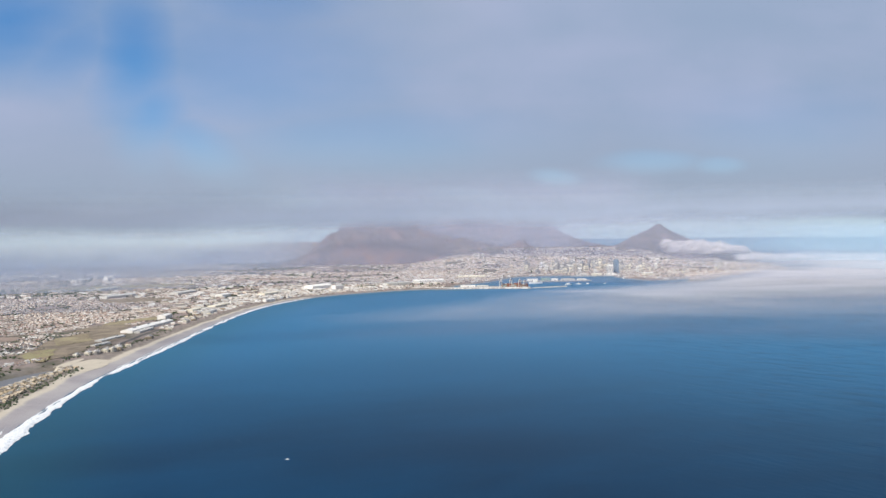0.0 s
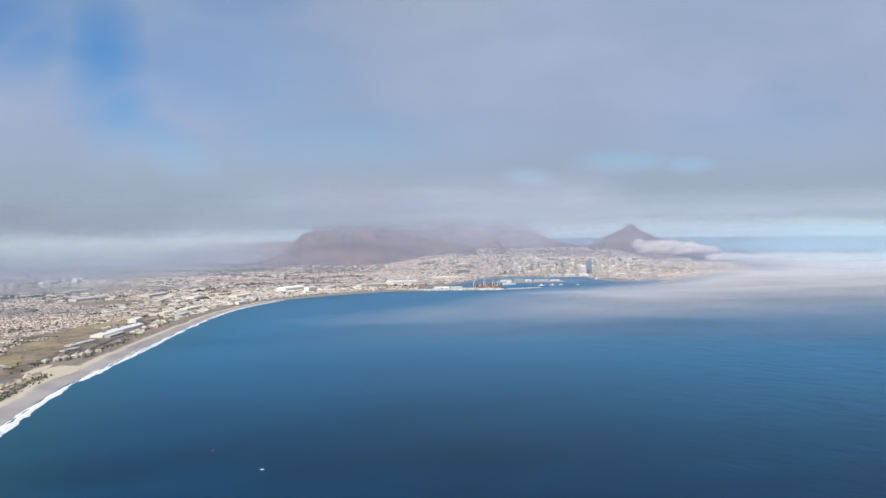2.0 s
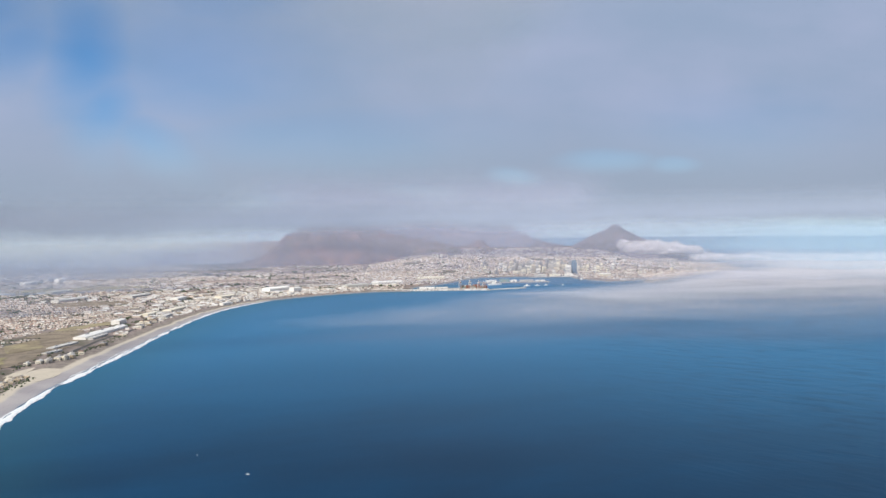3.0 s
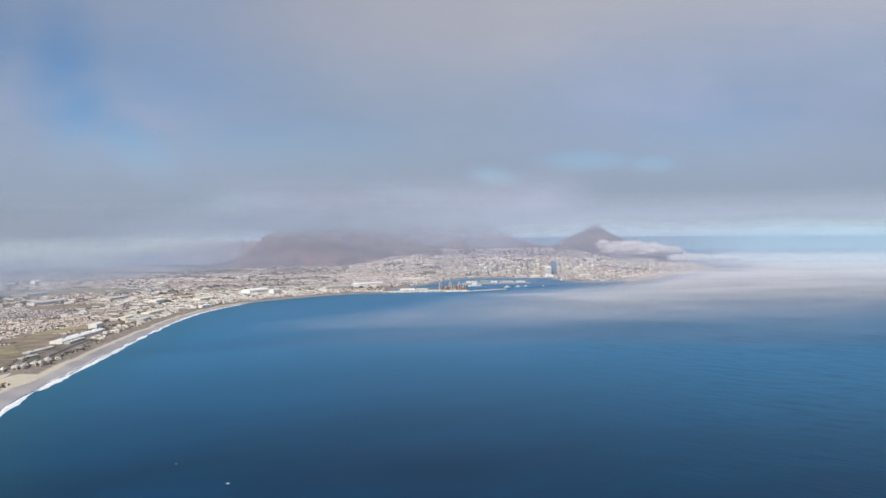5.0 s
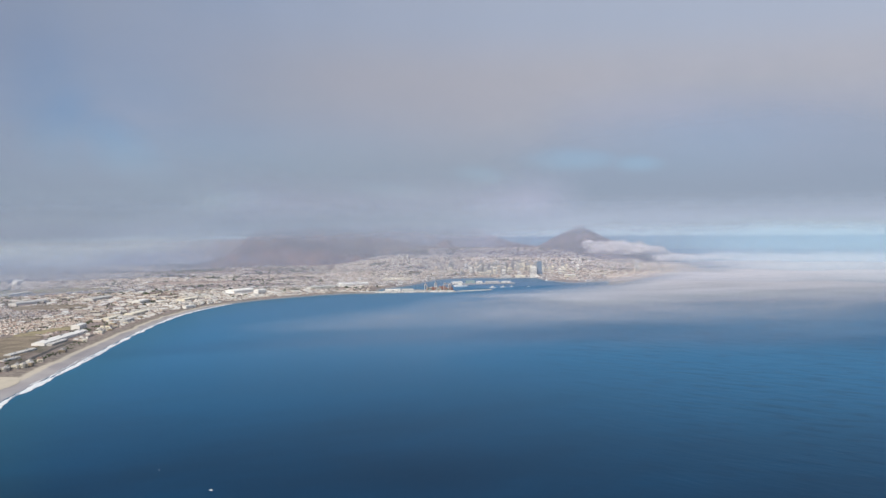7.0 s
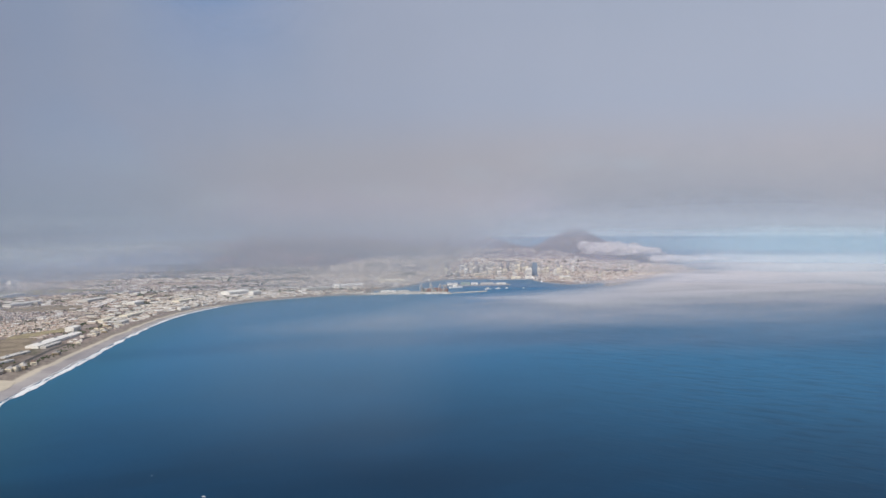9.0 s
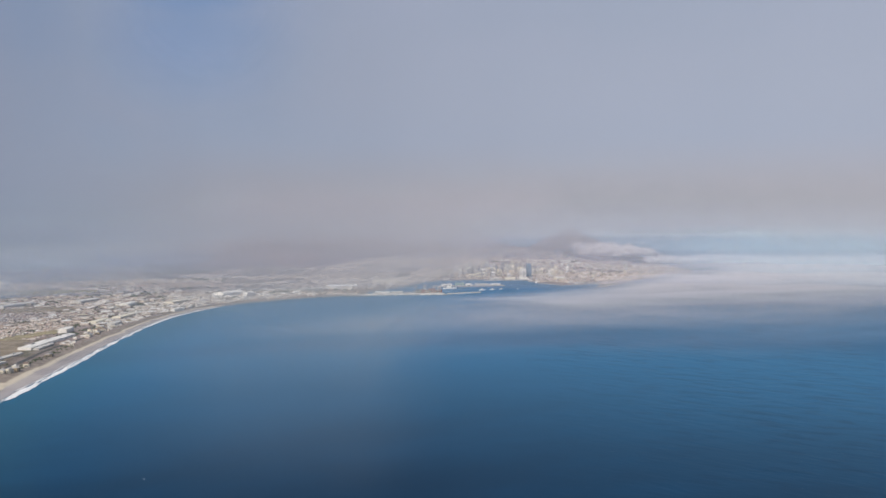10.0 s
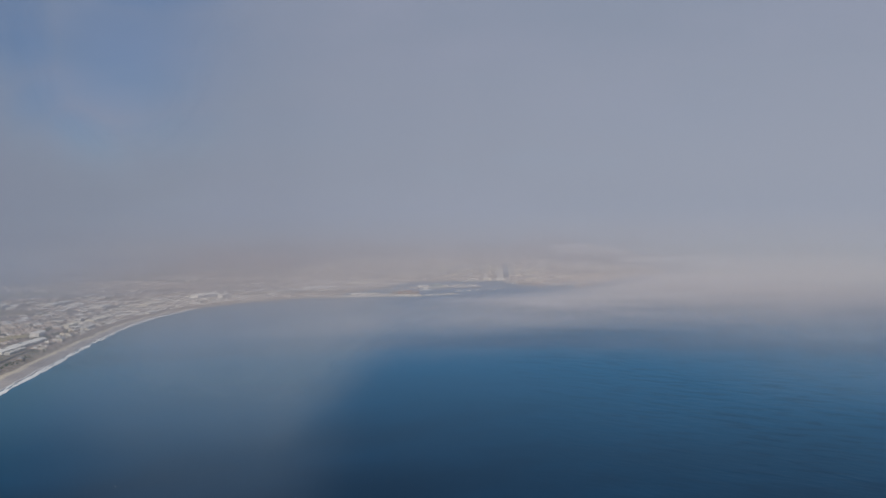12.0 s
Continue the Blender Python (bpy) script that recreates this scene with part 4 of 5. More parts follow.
P4 = P4[free_land(P4[:, 0], P4[:, 1], 2) & green_ok(P4, 0.30, 0.02, 4.0) & (rise_of(P4[:, 0], P4[:, 1]) < 33)
        & ((P4[:, 0] < 420) | (P4[:, 1] < 1700)) & ~((P4[:, 1] > 1690) & (P4[:, 0] < 120))]
house_mesh("houses", P4, 3.2, 1.9, 0.5, [HOUSE_WALL, HOUSE_ROOF], "crowded pale city blocks climbing the slope", 24, 0.65)


def shed_lots(x0, x1, y0, y1, cell, seed, keep):
    p = lots(x0, x1, y0, y1, cell, 12, 8, seed, keep, 4)
    return p[free_land(p[:, 0], p[:, 1], 12)]


P5 = np.vstack([shed_lots(-300, -60, 760, 1150, 80, 31, 0.34), shed_lots(-760, -240, 900, 1400, 110, 32, 0.15), shed_lots(-60, 110, 1110, 1330, 70, 33, 0.5)])
house_mesh("sheds", P5, 7.5, 1.5, 0.5, [HOUSE_WALL, SHED_ROOF], "low pale factory sheds and warehouses behind the beach", 25, 0.4)


# ---------------------------------------------------------------- trees among the houses
def clumps(p, size, label, seed):
    """Small ragged tree crowns, two or three leafy lumps each."""
    r = np.random.default_rng(seed)
    g = (1 + 5 ** 0.5) / 2
    base = np.array([(-1, g, 0), (1, g, 0), (-1, -g, 0), (1, -g, 0), (0, -1, g), (0, 1, g), (0, -1, -g), (0, 1, -g), (g, 0, -1), (g, 0, 1), (-g, 0, -1), (-g, 0, 1)]) / 1.9
    tri = np.array([(0, 11, 5), (0, 5, 1), (0, 1, 7), (0, 7, 10), (0, 10, 11), (1, 5, 9), (5, 11, 4), (11, 10, 2), (10, 7, 6), (7, 1, 8),
                    (3, 9, 4), (3, 4, 2), (3, 2, 6), (3, 6, 8), (3, 8, 9), (4, 9, 5), (2, 4, 11), (6, 2, 10), (8, 6, 7), (9, 8, 1)])
    p = np.repeat(p[:, :2], 2, axis=0) + r.normal(0, size * 0.5, (2 * len(p), 2))
    n = len(p)
    z = land_height(p[:, 0], p[:, 1], shore_of(p[:, 0], p[:, 1]))
    sc = r.uniform(0.5, 1.15, (n, 1, 1)) * size * r.uniform(0.7, 1.3, (n, 12, 1)) * np.array([1, 1, 0.8])
    v = base[None] * sc + np.column_stack([p, z + 0.45 * size])[:, None]
    f = (tri[None] + (np.arange(n) * 12)[:, None, None]).reshape(-1, 3)
    return tagged(new("trees", mesh_of("trees", v.reshape(-1, 3).tolist(), f.tolist(), [LEAF])), label, "trees", kind="stuff")


T1 = rng.uniform((-640, 400), (-215, 1010), (9000, 2))
T1 = T1[free_land(T1[:, 0], T1[:, 1], 6) & green_ok(T1, 0.2, 0.03, 7.0)]
clumps(T1, 0.7, "dark green garden trees among the houses", 41)
T2 = rng.uniform((-1000, 1010), (60, 1900), (3400, 2))
T2 = T2[free_land(T2[:, 0], T2[:, 1], 20) & (green_ok(T2, -0.02, 0.01, 7.0) | ~green_ok(T2, 0.2, 0.014))]
clumps(T2, 1.6, "dark green tree belts across the distant plain", 42)
T4 = np.column_stack([rng.normal(-480, 60, 400), rng.normal(1010, 26, 400)])
clumps(T4, 1.3, "dark green wood on the plain", 44)
T3 = rng.uniform((60, 1340), (520, 1800), (1500, 2))
T3 = T3[free_land(T3[:, 0], T3[:, 1], 20) & green_ok(T3, 0.0, 0.02, 2.0)]
clumps(T3, 1.7, "dark green trees on the city slope", 43)
sy = rng.uniform(335, 468, 260)
edge_x = np.interp(sy, BEACH[:, 1], BEACH[:, 0]) - np.where(rng.random(260) < 0.5, rng.normal(18.0, 1.4, 260), rng.uniform(18, 30, 260))
T5 = np.column_stack([edge_x, sy])
T5 = T5[to_line(T5[:, 0], T5[:, 1], LAGOON) > 8]
clumps(T5, 0.55, "dark green shrubs and trees along the spit", 45)
fy = rng.uniform(500, 640, 150)
T6 = np.column_stack([np.interp(fy, [500, 515, 540, 600, 640], [-222, -211, -205, -204, -204.5]) + rng.normal(0, 2.0, 150), fy])
clumps(T6, 0.55, "dark green shrubs round the sea-front flats", 46)


# ---------------------------------------------------------------- single houses near the shore
def house(x, y, turn, a, b, h, k, label, group):
    t = thing("house", x, y, ground_z(x, y) - 0.1, turn, label, "house", group)
    part("wall", boxes((-a, a, -b, b, 0, h)), BLOCK_WALL, t)
    bm = bmesh.new()
    gable(bm, -a, a, -b, b, h, h + k)
    top = part("roof", bm, BLOCK_ROOF, t)
    part("chimney", boxes((a * 0.3, a * 0.3 + 0.25, 0.1, 0.35, h + k * 0.3, h + k + 0.25)), GREY, top)
    wing = bmesh.new()
    box(wing, -a * 0.2, a * 0.7, -b - 0.5, -b + 0.1, 0, h * 0.85)
    part("porch", wing, BLOCK_WALL, t)
    return t


protos = []
r_house = random.Random(5)
near_list = near_lots[np.argsort(near_lots[:, 1])][:70]
for i, (x, y, th) in enumerate(near_list):
    if i < 8:
        protos.append(house(x, y, math.degrees(th), 0.85 + 0.1 * (i % 4), 0.62 + 0.08 * (i % 3), 0.7 + 0.1 * (i % 2), 0.42 + 0.07 * (i % 3),
                            "small pale suburban house with pitched roof", "houses of the near suburb"))
    else:
        copy_thing(protos[i % 8], pose(x, y, ground_z(x, y) - 0.1, 0, 0, math.degrees(th)))
rest = near_lots[np.argsort(near_lots[:, 1])][70:]
if len(rest):
    house_mesh("houses", rest, 1.9, 0.75, 0.55, [HOUSE_WALL, HOUSE_ROOF], "row after row of small pale houses near the lagoon", 26)

# two rows of houses by the lagoon mouth
for i in range(24):
    x, y = -229 - 1.55 * (i // 2) - 4.2 * (i % 2) + r_house.uniform(-0.8, 0.8), 496 - 3.3 * (i // 2) + 1.6 * (i % 2) + r_house.uniform(-0.6, 0.6)
    if to_line(np.array([x]), np.array([y]), LAGOON)[0] > 8:
        copy_thing(protos[i % 8], pose(x, y, ground_z(x, y) - 0.1, 0, 0, r_house.uniform(40, 80)))

# the spit between the lagoon and the beach: sandy houses with tiled roofs
spit = []
for i, yy in enumerate(np.arange(345, 472, 3.1)):
    xb = float(np.interp(yy, BEACH[:, 1], BEACH[:, 0]))
    xl = float(np.interp(yy, LAGOON[:, 1], LAGOON[:, 0]))
    lo, hi = xl + 8.5, xb - 20.5
    for k, xx in enumerate(np.arange(lo, hi, 3.1)):
        spit.append((xx + r_house.uniform(-0.6, 0.6), yy + r_house.uniform(-0.8, 0.8)))
first = None
for i, (x, y) in enumerate(spit):
    if i < 3:
        t = thing("house", x, y, ground_z(x, y) - 0.1, 10 * i, "ochre beach house with a tiled roof on the spit", "house", "beach houses on the spit")
        part("wall", boxes((-0.85, 0.85, -0.6, 0.6, 0, 0.8), (0.1, 0.75, -0.95, -0.5, 0, 0.6)), SAND_WALL, t)
        bm = bmesh.new()
        gable(bm, -0.85, 0.85, -0.6, 0.6, 0.8, 1.2 + 0.08 * i)
        part("roof", bm, (TAN, DULL, SAND_WALL)[i], t)
        first = (first or []) + [t]
    else:
        copy_thing(first[i % 3], pose(x, y, ground_z(x, y) - 0.1, 0, 0, r_house.uniform(-25, 25) + 90 * (i % 2)))


# ---------------------------------------------------------------- flats along the sea front
def apartment(x, y, turn, w, d, h, wall, label, group, flat=False):
    w, d, h = w * 0.82, d * 0.85, h * 0.8
    t = thing("apartment_block", x, y, ground_z(x, y) - 0.15, turn, label, "apartment block", group)
    part("wall", boxes((-w / 2, w / 2, -d / 2, d / 2, 0, h), (-w / 2 - 0.5, -w / 6, -d / 2 - 0.6, d / 2 - 0.4, 0, h * 0.8)), wall, t)
    bm = bmesh.new()
    if flat:
        box(bm, -w / 2 - 0.08, w / 2 + 0.08, -d / 2 - 0.08, d / 2 + 0.08, h, h + 0.16)
        box(bm, -w / 5, w / 8, -d / 5, d / 4, h + 0.16, h + 0.75)
    else:
        gable(bm, -w / 2, w / 2, -d / 2, d / 2, h, h + 0.7, 0.15)
    part("roof", bm, BLOCK_ROOF, t)
    floors = max(2, int(h / 0.85))
    for f in range(floors):
        z = 0.35 + f * (h - 0.3) / floors
        part("window_band", boxes((-w / 2 + 0.3, w / 2 - 0.3, -d / 2 - 0.04, -d / 2 + 0.1, z, z + 0.38)), GLASS, t)
        part("window_band", boxes((-w / 2 - 0.54, -w / 2 - 0.44, -d / 2 - 0.35, d / 2 - 0.65, z * 0.8, z * 0.8 + 0.32)), GLASS, t)
        ledge = part("balcony", boxes((-w / 6, w / 2 - 0.2, -d / 2 - 0.45, -d / 2, z - 0.14, z + 0.0)), wall, t)
        part("railing", boxes((-w / 6, w / 2 - 0.2, -d / 2 - 0.45, -d / 2 - 0.41, z, z + 0.16)), GREY, ledge)
    part("chimney", boxes((w / 4, w / 4 + 0.4, -0.3, 0.2, h + 0.2, h + 1.3)), GREY, t)
    return t


for i, (x, y, turn, w, d, h) in enumerate(((-216, 509, 64, 4.0, 3.4, 2.4), (-211.5, 513, 70, 5.2, 3.4, 3.0),
                                           (-207.5, 517.5, 58, 5.0, 4.2, 3.2), (-209, 524, 80, 4.4, 3.6, 2.6), (-205.8, 526.5, 76, 5.6, 4.0, 3.0), (-202, 527.5, 70, 4.6, 3.4, 3.8),
                                           (-207.5, 534, 60, 4.0, 3.2, 2.4), (-201, 536, 84, 4.4, 4.4, 3.4), (-204.5, 543, 75, 5.0, 3.2, 2.8), (-201.5, 552, 88, 4.6, 3.4, 2.6),
                                           (-203.5, 560, 70, 3.6, 3.0, 2.0), (-201.5, 593, 88, 8.0, 4.2, 2.4), (-203, 640, 90, 4.2, 3.2, 2.6),
                                           (-205, 690, 84, 5.4, 4.0, 4.6), (-209, 698, 70, 6.2, 4.4, 5.4), (-203, 704, 90, 5.0, 4.2, 4.2), (-207, 714, 80, 5.6, 4.6, 6.0), (-213, 722, 60, 5.0, 4.0, 5.0),
                                           (-204, 728, 86, 6.0, 4.0, 4.6), (-210, 738, 76, 5.4, 4.4, 5.6), (-203, 748, 90, 5.2, 4.0, 4.4), (-214, 752, 64, 6.4, 4.6, 5.2), (-208, 784, 80, 5.0, 4.2, 5.0), (-202, 792, 92, 6.0, 4.4, 4.6))):
    apartment(x, y + 1.6 * math.sin(i * 1.7), turn + 16 * math.sin(i * 2.3), w * (0.85 + 0.2 * math.sin(i * 3.1)), d, h * (0.6 if y > 680 else 0.85), (CREAM, TAN, DULL, CREAM)[i * 3 % 4], "cream sea-front flats of several storeys with balconies", "flats on the sea front", i % 3 != 1)


# ---------------------------------------------------------------- long halls
def hall(x, y, turn, w, d, h, bays, label, wall=WHITE, curved=True):
    t = thing("warehouse", x, y, ground_z(x, y) - 0.2, turn, label, "warehouse", "large halls behind the beach")
    part("wall", boxes((-w / 2, w / 2, -d / 2, d / 2, 0, h)), wall, t)
    for i in range(bays):
        x0, x1 = -w / 2 + w * i / bays, -w / 2 + w * (i + 1) / bays - 0.15
        bm = bmesh.new()
        if curved:
            barrel(bm, x0, x1, -d / 2 - 0.1, d / 2 + 0.1, h + 0.02, d * 0.12)
        else:
            gable(bm, x0, x1, -d / 2, d / 2, h + 0.02, h + d * 0.09, 0.05)
        top = part("roof", bm, wall, t)
        part("roof_vent", boxes((x0 + 0.4 * (x1 - x0), x0 + 0.6 * (x1 - x0), -0.4, 0.4, h + d * 0.05, h + d * 0.11 + 0.25)), GREY, top)
    for i in range(bays):
        xc = -w / 2 + w * (i + 0.5) / bays
        part("loading_door", boxes((xc - 0.6, xc + 0.6, -d / 2 - 0.05, -d / 2 + 0.1, 0.2, min(h * 0.7, 2.0))), GREY, t)
    return t


hall(-226, 648, 86, 52, 9, 2.0, 2, "long white factory hall with low pitched roofs", WHITE, False)
hall(-222.5, 686, 86, 24, 8, 1.9, 2, "white factory hall with low pitched roofs", WHITE, False)
hall(-219, 634, 86, 26, 4, 1.6, 4, "low white annexe beside the long hall", PALE, False)
hall(-227, 590, 80, 30, 5, 1.2, 2, "low pale shed beside the coastal road", PALE, False)
hall(-222, 560, 76, 16, 3.6, 1.2, 2, "low pale shed beside the coastal road", PALE, False)
hall(-233, 724, 88, 16, 7, 3.4, 3, "white factory building with stepped roofs", WHITE, False)
hall(-241, 948, 80, 22, 9, 3.0, 3, "large white warehouse with curved roofs")
hall(-178, 884, 62, 14, 5, 2.6, 2, "white shed near the beach", WHITE, False)
hall(-153, 1060, 55, 34, 14, 4.0, 3, "broad white hall with a flat curved roof")
hall(-128, 1046, 50, 12, 8, 5.0, 2, "tall white store near the shore", WHITE, False)
hall(-196, 972, 70, 30, 9, 2.8, 4, "cream warehouse behind the beach", CREAM, False)
hall(-215, 830, 80, 34, 8, 2.4, 4, "cream warehouse behind the beach", CREAM, False)
hall(-206, 765, 84, 18, 6, 3.0, 3, "pale workshop behind the beach", PALE, False)
hall(-226, 790, 84, 30, 7, 2.2, 4, "cream warehouse behind the beach", CREAM)
hall(-300, 1000, 75, 40, 12, 3.0, 4, "pale warehouse on the plain", PALE, False)
hall(-360, 960, 70, 46, 10, 2.6, 5, "pale warehouse on the plain", PALE)
hall(-499, 1296, 60, 12, 9, 5.5, 2, "large white block standing alone on the plain", WHITE, False)
hall(-530, 1270, 70, 30, 8, 3.0, 3, "long white shed on the plain")
hall(-420, 1085, 75, 42, 10, 2.8, 4, "cream warehouse on the plain", CREAM, False)
hall(-60, 1110, 35, 34, 10, 3.4, 3, "pale harbour store beside the yards", PALE, False)
hall(-20, 1150, 20, 40, 12, 3.6, 4, "white harbour store beside the yards")
hall(40, 1230, 10, 38, 11, 3.8, 4, "cream harbour store beside the yards", CREAM)


# ---------------------------------------------------------------- the city's towers
def tower(x, y, turn, w, d, h, wall, label, glassy=False):
    t = thing("office_tower", x, y, ground_z(x, y) - 0.3, turn, label, "tower block", "towers of the city centre")
    top = h * 0.86
    part("wall", boxes((-w / 2, w / 2, -d / 2, d / 2, 0, top), (-w / 2 + 0.5, w / 2 - 0.5, -d / 2 + 0.5, d / 2 - 0.5, top, h),
                       (-w / 2 - 1.2, w / 2 + 1.2, -d / 2 - 1.2, d / 2 + 1.0, 0, h * 0.16)), wall, t)
    n = max(3, min(7, int(h / 3)))
    for f in range(n):
        z = h * 0.2 + f * (top - h * 0.2) / n
        part("window_band", boxes((-w / 2 - 0.06, w / 2 + 0.06, -d / 2 - 0.06, d / 2 + 0.06, z, z + 0.42 * (top - h * 0.2) / n)), BAND if not glassy else TOWER_GLASS, t)
    plant = part("roof_plant", boxes((-w / 5, w / 4, -d / 5, d / 5, h, h + 1.3)), GREY, t)
    part("antenna", boxes((-0.12, 0.12, -0.12, 0.12, h + 1.3, h + 3.2)), PALE, plant)
    return t


tower(261, 1312, 5, 6.5, 7.0, 22, TOWER_GLASS, "tall dark blue glass tower in the city centre", True)
tower(250, 1300, 5, 8.0, 7.0, 15, WHITE, "white tower block beside the glass tower")
r_city = random.Random(19)
for i in range(120):
    x, y = r_city.gauss(222, 50), r_city.gauss(1385, 50)
    if y < 1302 or not 100 < x < 345:
        x, y = r_city.uniform(120, 330), r_city.uniform(1305, 1500)
    h = r_city.uniform(5, 11.5) + 7 * r_city.random() * math.exp(-((x - 235) / 60) ** 2)
    tower(x, y, r_city.uniform(-8, 22), r_city.uniform(3.2, 6.4), r_city.uniform(3.2, 6), h,
          (CREAM, WHITE, PALE, GREY, CREAM, BLOCK_WALL)[i % 6], "pale office tower with dark window bands")
for i in range(40):
    x, y = r_city.uniform(270, 500), r_city.uniform(1260, 1560)
    if shore_of(np.array([x]), np.array([y]))[0] > 25:
        tower(x, y, r_city.uniform(-10, 30), r_city.uniform(3.5, 7), r_city.uniform(3, 5), r_city.uniform(3, 6.5), (WHITE, CREAM, PALE)[i % 3],
              "pale block of flats near the point")
for i, (x, y) in enumerate(((59.5, 1628), (66.0, 1626), (74.0, 1624))):
    z = ground_z(x, y) - 0.5
    t = thing("round_tower", x, y, z, 0, "pale cylindrical block of flats on the slope", "tower block", "three round towers")
    bm = bmesh.new()
    tube(bm, 0, 0, 0, 10.0, 1.9, 1.9, 16)
    part("wall", bm, WHITE, t)
    for f in range(6):
        bm = bmesh.new()
        tube(bm, 0, 0, 1.2 + f * 1.4, 1.75 + f * 1.4, 1.95, 1.95, 16)
        part("window_band", bm, GLASS, t)
    bm = bmesh.new()
    tube(bm, 0, 0, 10.0, 10.8, 0.9, 0.9, 12)
    part("roof_plant", bm, GREY, t)

# ---------------------------------------------------------------- the water front
front = thing("exhibition_hall", 290, 1232, 0.8, 18, "large cream hall at the water's edge", "hall")
part("wall", boxes((-7, 7, -4.5, 4.5, 0, 5.6)), CREAM, front)
bm = bmesh.new()
barrel(bm, -7.2, 7.2, -4.7, 4.7, 5.65, 1.0)
part("roof", bm, WHITE, front)
for i in range(6):
    part("window", boxes((-6.2 + i * 2.1, -5.0 + i * 2.1, -4.6, -4.4, 0.8, 1.9)), GLASS, front)
part("plinth", boxes((-10, 10, -6.5, 6.5, -2, 0.6)), STONE, front)


def stones(name, pts, width, height, size, label, seed):
    """A rubble mole: a tapered core with loose blocks along both sides."""
    t = thing(name, pts[0][0], pts[0][1], 0, 0, label, "breakwater", kind="structure")
    c = spline(pts, 14)
    d = np.gradient(c, axis=0)
    nrm = np.stack([-d[:, 1], d[:, 0]], 1) / np.hypot(d[:, 0], d[:, 1])[:, None]
    o = np.array(pts[0])
    bm = bmesh.new()
    prev = None
    for p, q in zip(c - o, nrm):
        row = [bm.verts.new((*(p + q * s), z)) for s, z in ((-width * 0.75, -1.5), (-width * 0.35, height), (width * 0.35, height), (width * 0.75, -1.5))]
        if prev:
            for i in range(3):
                bm.faces.new((prev[i], row[i], row[i + 1], prev[i + 1]))
        prev = row
    part("core", bm, PALE, t)
    r = random.Random(seed)
    bm = bmesh.new()
    for p, q in zip(c - o, nrm):
        for side in (-1, 1):
            x, y = p + q * side * width * r.uniform(0.4, 0.6) + np.array([r.uniform(-2, 2), r.uniform(-1, 1)])
            s = size * r.uniform(0.6, 1.2)
            box(bm, x - s, x + s, y - s * 0.7, y + s * 0.7, -0.6, r.uniform(0.5, 1.0) * height, s * 0.25)
    tagged(part("rubble", bm, STONE, t), kind="stuff")
    return t


stones("breakwater", [(-34, 1056), (10, 1049), (58, 1049), (104, 1043)], 7, 1.8, 1.6, "long pale stone breakwater across the harbour", 3)
stones("breakwater", [(108, 1046), (130, 1055), (150, 1064)], 2.4, 1.2, 0.8, "thin stone mole beyond the container quay", 4)
stones("breakwater", [(318, 1120), (333, 1140), (348, 1156)], 2.6, 1.3, 0.9, "thin stone mole by the point", 5)


def quay(x, y, turn, w, d, h, label):
    t = thing("quay", x, y, -1.5, turn, label, "quay", kind="structure")
    part("deck", boxes((-w / 2, w / 2, -d / 2, d / 2, 0, 1.5 + h)), GREY, t)
    part("coping", boxes((-w / 2 - 0.2, w / 2 + 0.2, -d / 2 - 0.25, -d / 2 + 0.6, 1.1 + h, 1.65 + h)), PALE, t)
    return t


quay(60, 1066, -3, 84, 22, 1.2, "grey concrete container quay in the harbour")
quay(152, 1172, 4, 92, 20, 1.2, "grey concrete pier in the inner harbour")
quay(222, 1280, 2, 70, 16, 1.0, "grey concrete quay below the city")

r_port = random.Random(8)
stack_mats = (RUST, OCHRE, RUST, GREEN, GREY, RUST, PALE)
for i in range(42):
    x, y = 72 + (i % 14) * 2.3 + r_port.uniform(-0.4, 0.4), 1060 + (i // 14) * 6 + r_port.uniform(-0.6, 0.6)
    t = thing("container_stack", x, y, 1.2, r_port.uniform(-4, 2), "stacked rust-red shipping containers on the quay", "containers", "container stacks on the quay")
    for k in range(r_port.choice((2, 3, 3, 4))):
        part("container", boxes((-0.95, 0.95, -2.3, 2.3, k * 1.05, k * 1.05 + 1.0)), stack_mats[r_port.randrange(7)], t)


def crane(x, y, turn, h, label):
    t = thing("harbour_crane", x, y, 1.2, turn, label, "crane", "cranes on the container quay")
    for sx in (-1.4, 1.4):
        for sy in (-2, 2):
            part("leg", boxes((sx - 0.2, sx + 0.2, sy - 0.2, sy + 0.2, 0, h * 0.7)), PALE, t)
    part("portal", boxes((-1.8, 1.8, -2.3, 2.3, h * 0.66, h * 0.72)), PALE, t)
    part("boom", boxes((-0.3, 0.3, -9, 4, h * 0.74, h * 0.8)), RUST, t)
    part("mast", boxes((-0.25, 0.25, 1.2, 1.7, h * 0.72, h)), PALE, t)
    cab = part("cab", boxes((-0.8, 0.8, 0.6, 2.6, h * 0.74, h * 0.88)), WHITE, t)
    part("cab_window", boxes((-0.6, 0.6, 0.55, 0.65, h * 0.78, h * 0.85)), GLASS, cab)
    return t


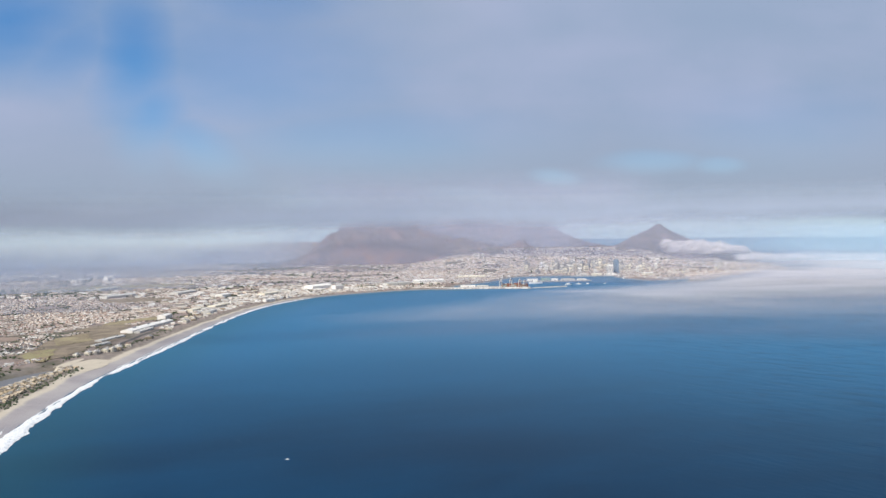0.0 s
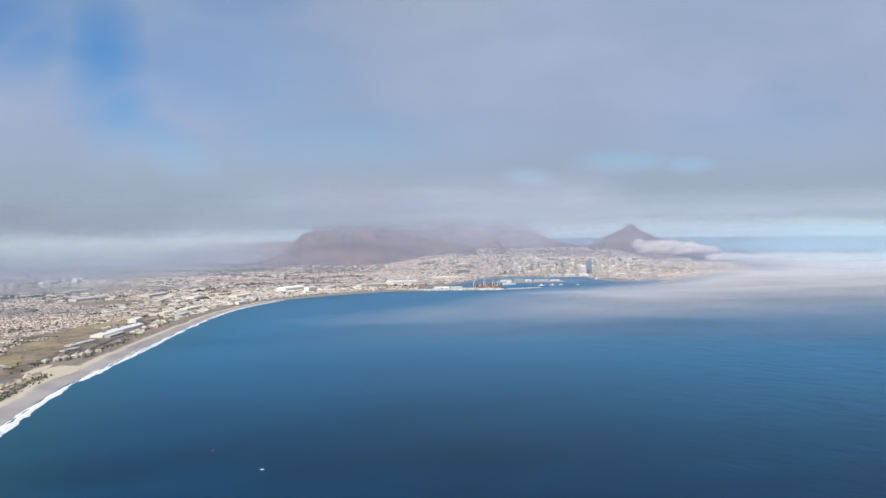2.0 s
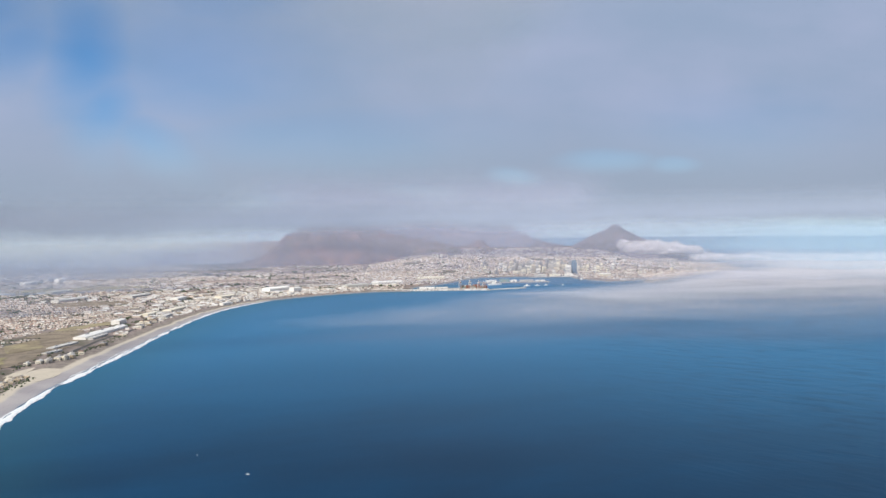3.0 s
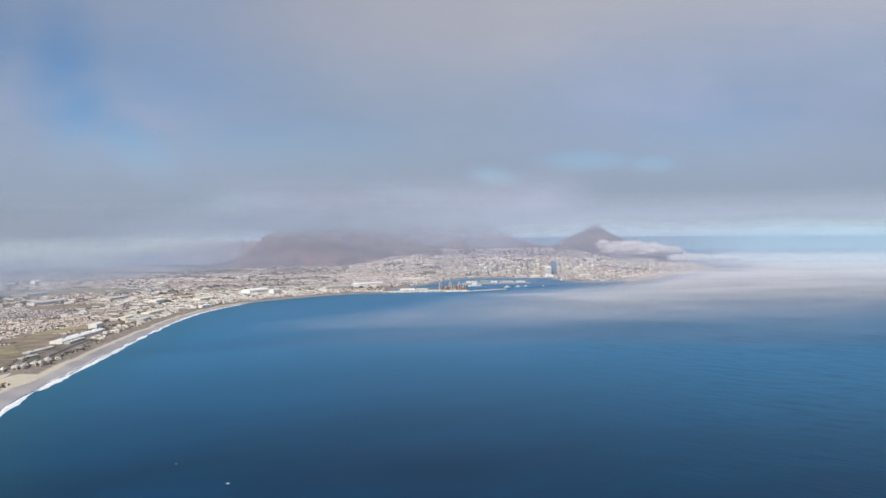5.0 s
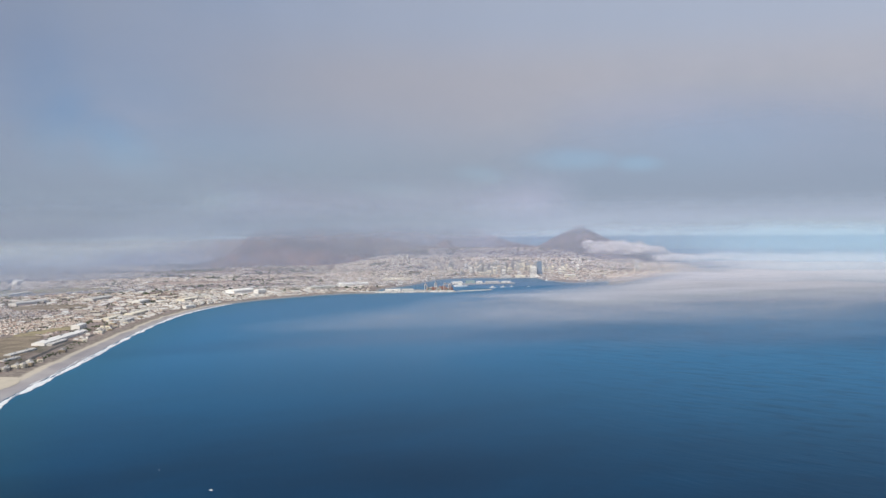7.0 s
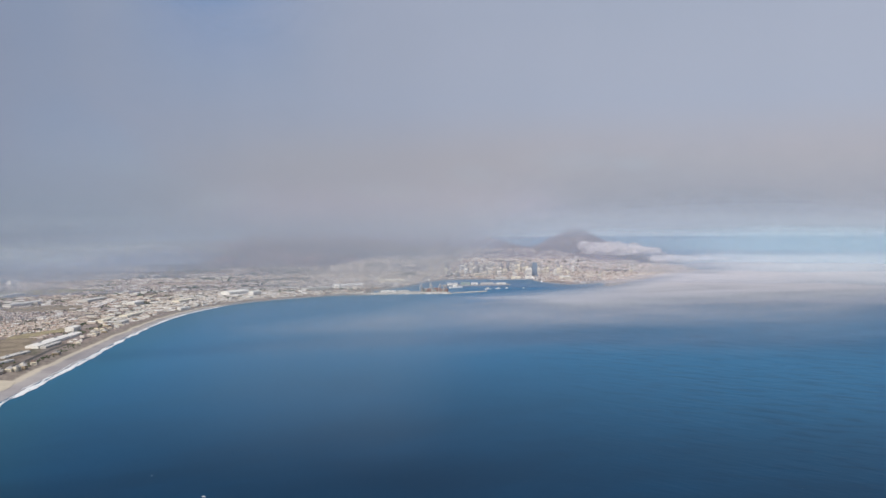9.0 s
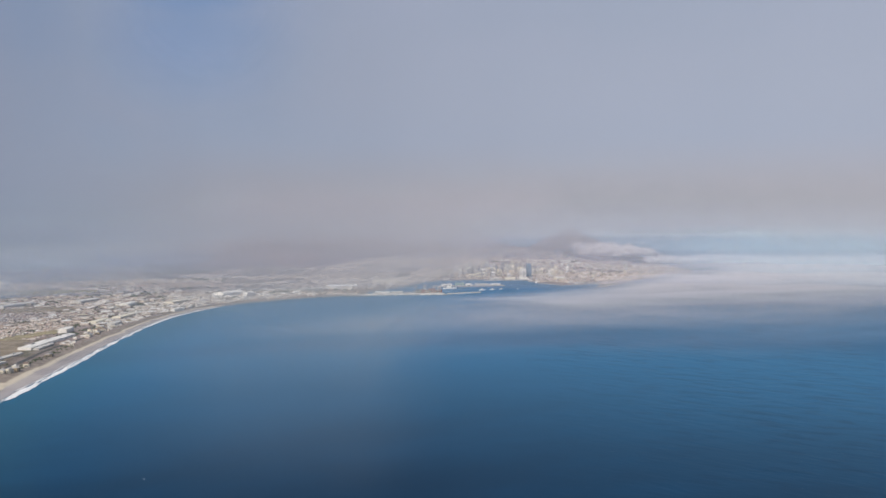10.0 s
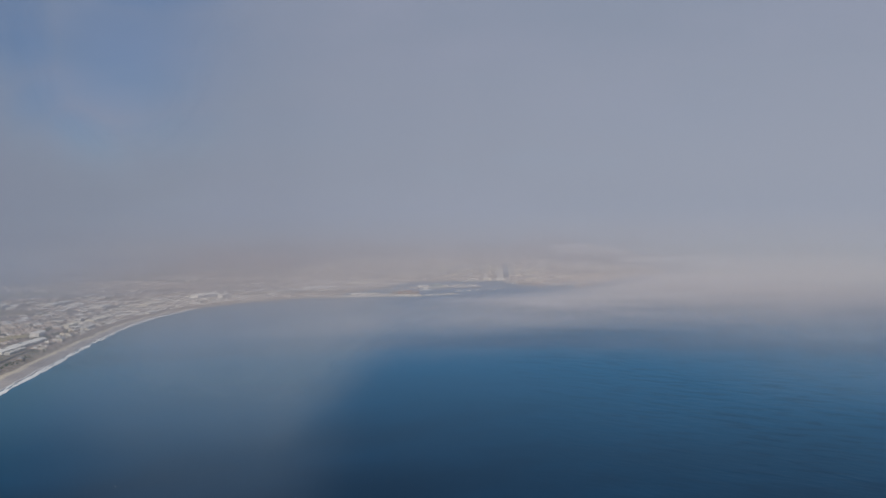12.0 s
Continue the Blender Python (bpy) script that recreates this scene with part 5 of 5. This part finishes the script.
for x, y, h in ((70, 1059, 10), (82, 1058, 11), (93, 1058, 10), (99, 1057, 9)):
    crane(x, y, 0, h, "pale harbour crane with a red boom")
for x, y, w, d, h, m in ((120, 1172, 14, 8, 3.4, WHITE), (138, 1174, 12, 8, 5.2, GREEN), (150, 1171, 8, 7, 3.6, WHITE), (168, 1173, 18, 7, 3.0, PALE), (187, 1174, 12, 7, 2.4, WHITE),
                         (30, 1066, 18, 8, 2.4, WHITE), (48, 1067, 14, 8, 2.2, PALE), (204, 1281, 16, 7, 3.4, PALE), (226, 1281, 14, 7, 4.0, CREAM), (246, 1281, 10, 7, 3.2, WHITE)):
    h *= 0.62
    t = thing("harbour_shed", x, y, 1.15, 3, "pale harbour shed with a pitched roof", "shed", "sheds on the quays")
    part("wall", boxes((-w / 2, w / 2, -d / 2, d / 2, 0, h)), m, t)
    bm = bmesh.new()
    gable(bm, -w / 2, w / 2, -d / 2, d / 2, h, h + 0.7)
    part("roof", bm, m, t)
    part("door", boxes((-1.0, 1.0, -d / 2 - 0.05, -d / 2 + 0.1, 0, h * 0.6)), GREY, t)


def hull(bm, length, beam, depth):
    n, rows = 14, []
    for i in range(n + 1):
        t = i / n
        wv = beam / 2 * (min(1, t / 0.12) ** 0.5 if t < 0.12 else 1) * (1 - max(0, (t - 0.55) / 0.45) ** 2.2)
        sheer = depth * (1 + 0.35 * max(0, (t - 0.6) / 0.4) ** 2)
        x = (t - 0.5) * length
        rows.append([bm.verts.new(p) for p in ((x, -wv, sheer), (x, -wv * 0.8, -depth * 0.2), (x, wv * 0.8, -depth * 0.2), (x, wv, sheer))])
    for a, b in zip(rows[:-1], rows[1:]):
        for i in range(3):
            bm.faces.new((a[i], a[i + 1], b[i + 1], b[i]))
        bm.faces.new((a[3], a[0], b[0], b[3]))
    bm.faces.new(rows[0][::-1])


def boat(x, y, turn, length, label, hullmat=HULL):
    t = thing("boat", x, y, 0.05, turn, label, "boat")
    bm = bmesh.new()
    hull(bm, length, length * 0.28, length * 0.1)
    part("hull", bm, hullmat, t)
    cabin = part("cabin", boxes((-length * 0.2, length * 0.1, -length * 0.09, length * 0.09, length * 0.09, length * 0.25)), WHITE, t)
    part("windscreen", boxes((length * 0.1, length * 0.12, -length * 0.08, length * 0.08, length * 0.13, length * 0.22)), GLASS, cabin, "dark glass windscreen")
    part("mast", boxes((-length * 0.06, -length * 0.04, -0.01 * length, 0.01 * length, length * 0.25, length * 0.45)), GREY, t)
    return t


boat(-51.5, 281, 172, 1.3, "small white motor boat on the open water")
boat(-73.4, 306.5, 150, 0.6, "small white dinghy on the open water")
boat(158, 1098, 10, 9, "white harbour vessel inside the moles")
boat(172, 1104, 170, 7, "white harbour vessel inside the moles")
boat(184, 1108, 20, 6, "white harbour launch inside the moles")
boat(206, 1108, 15, 4, "white harbour launch outside the moles")
boat(120, 1128, 5, 18, "large white ship beside the pier")
boat(252, 1215, 80, 10, "white ferry at the water front")
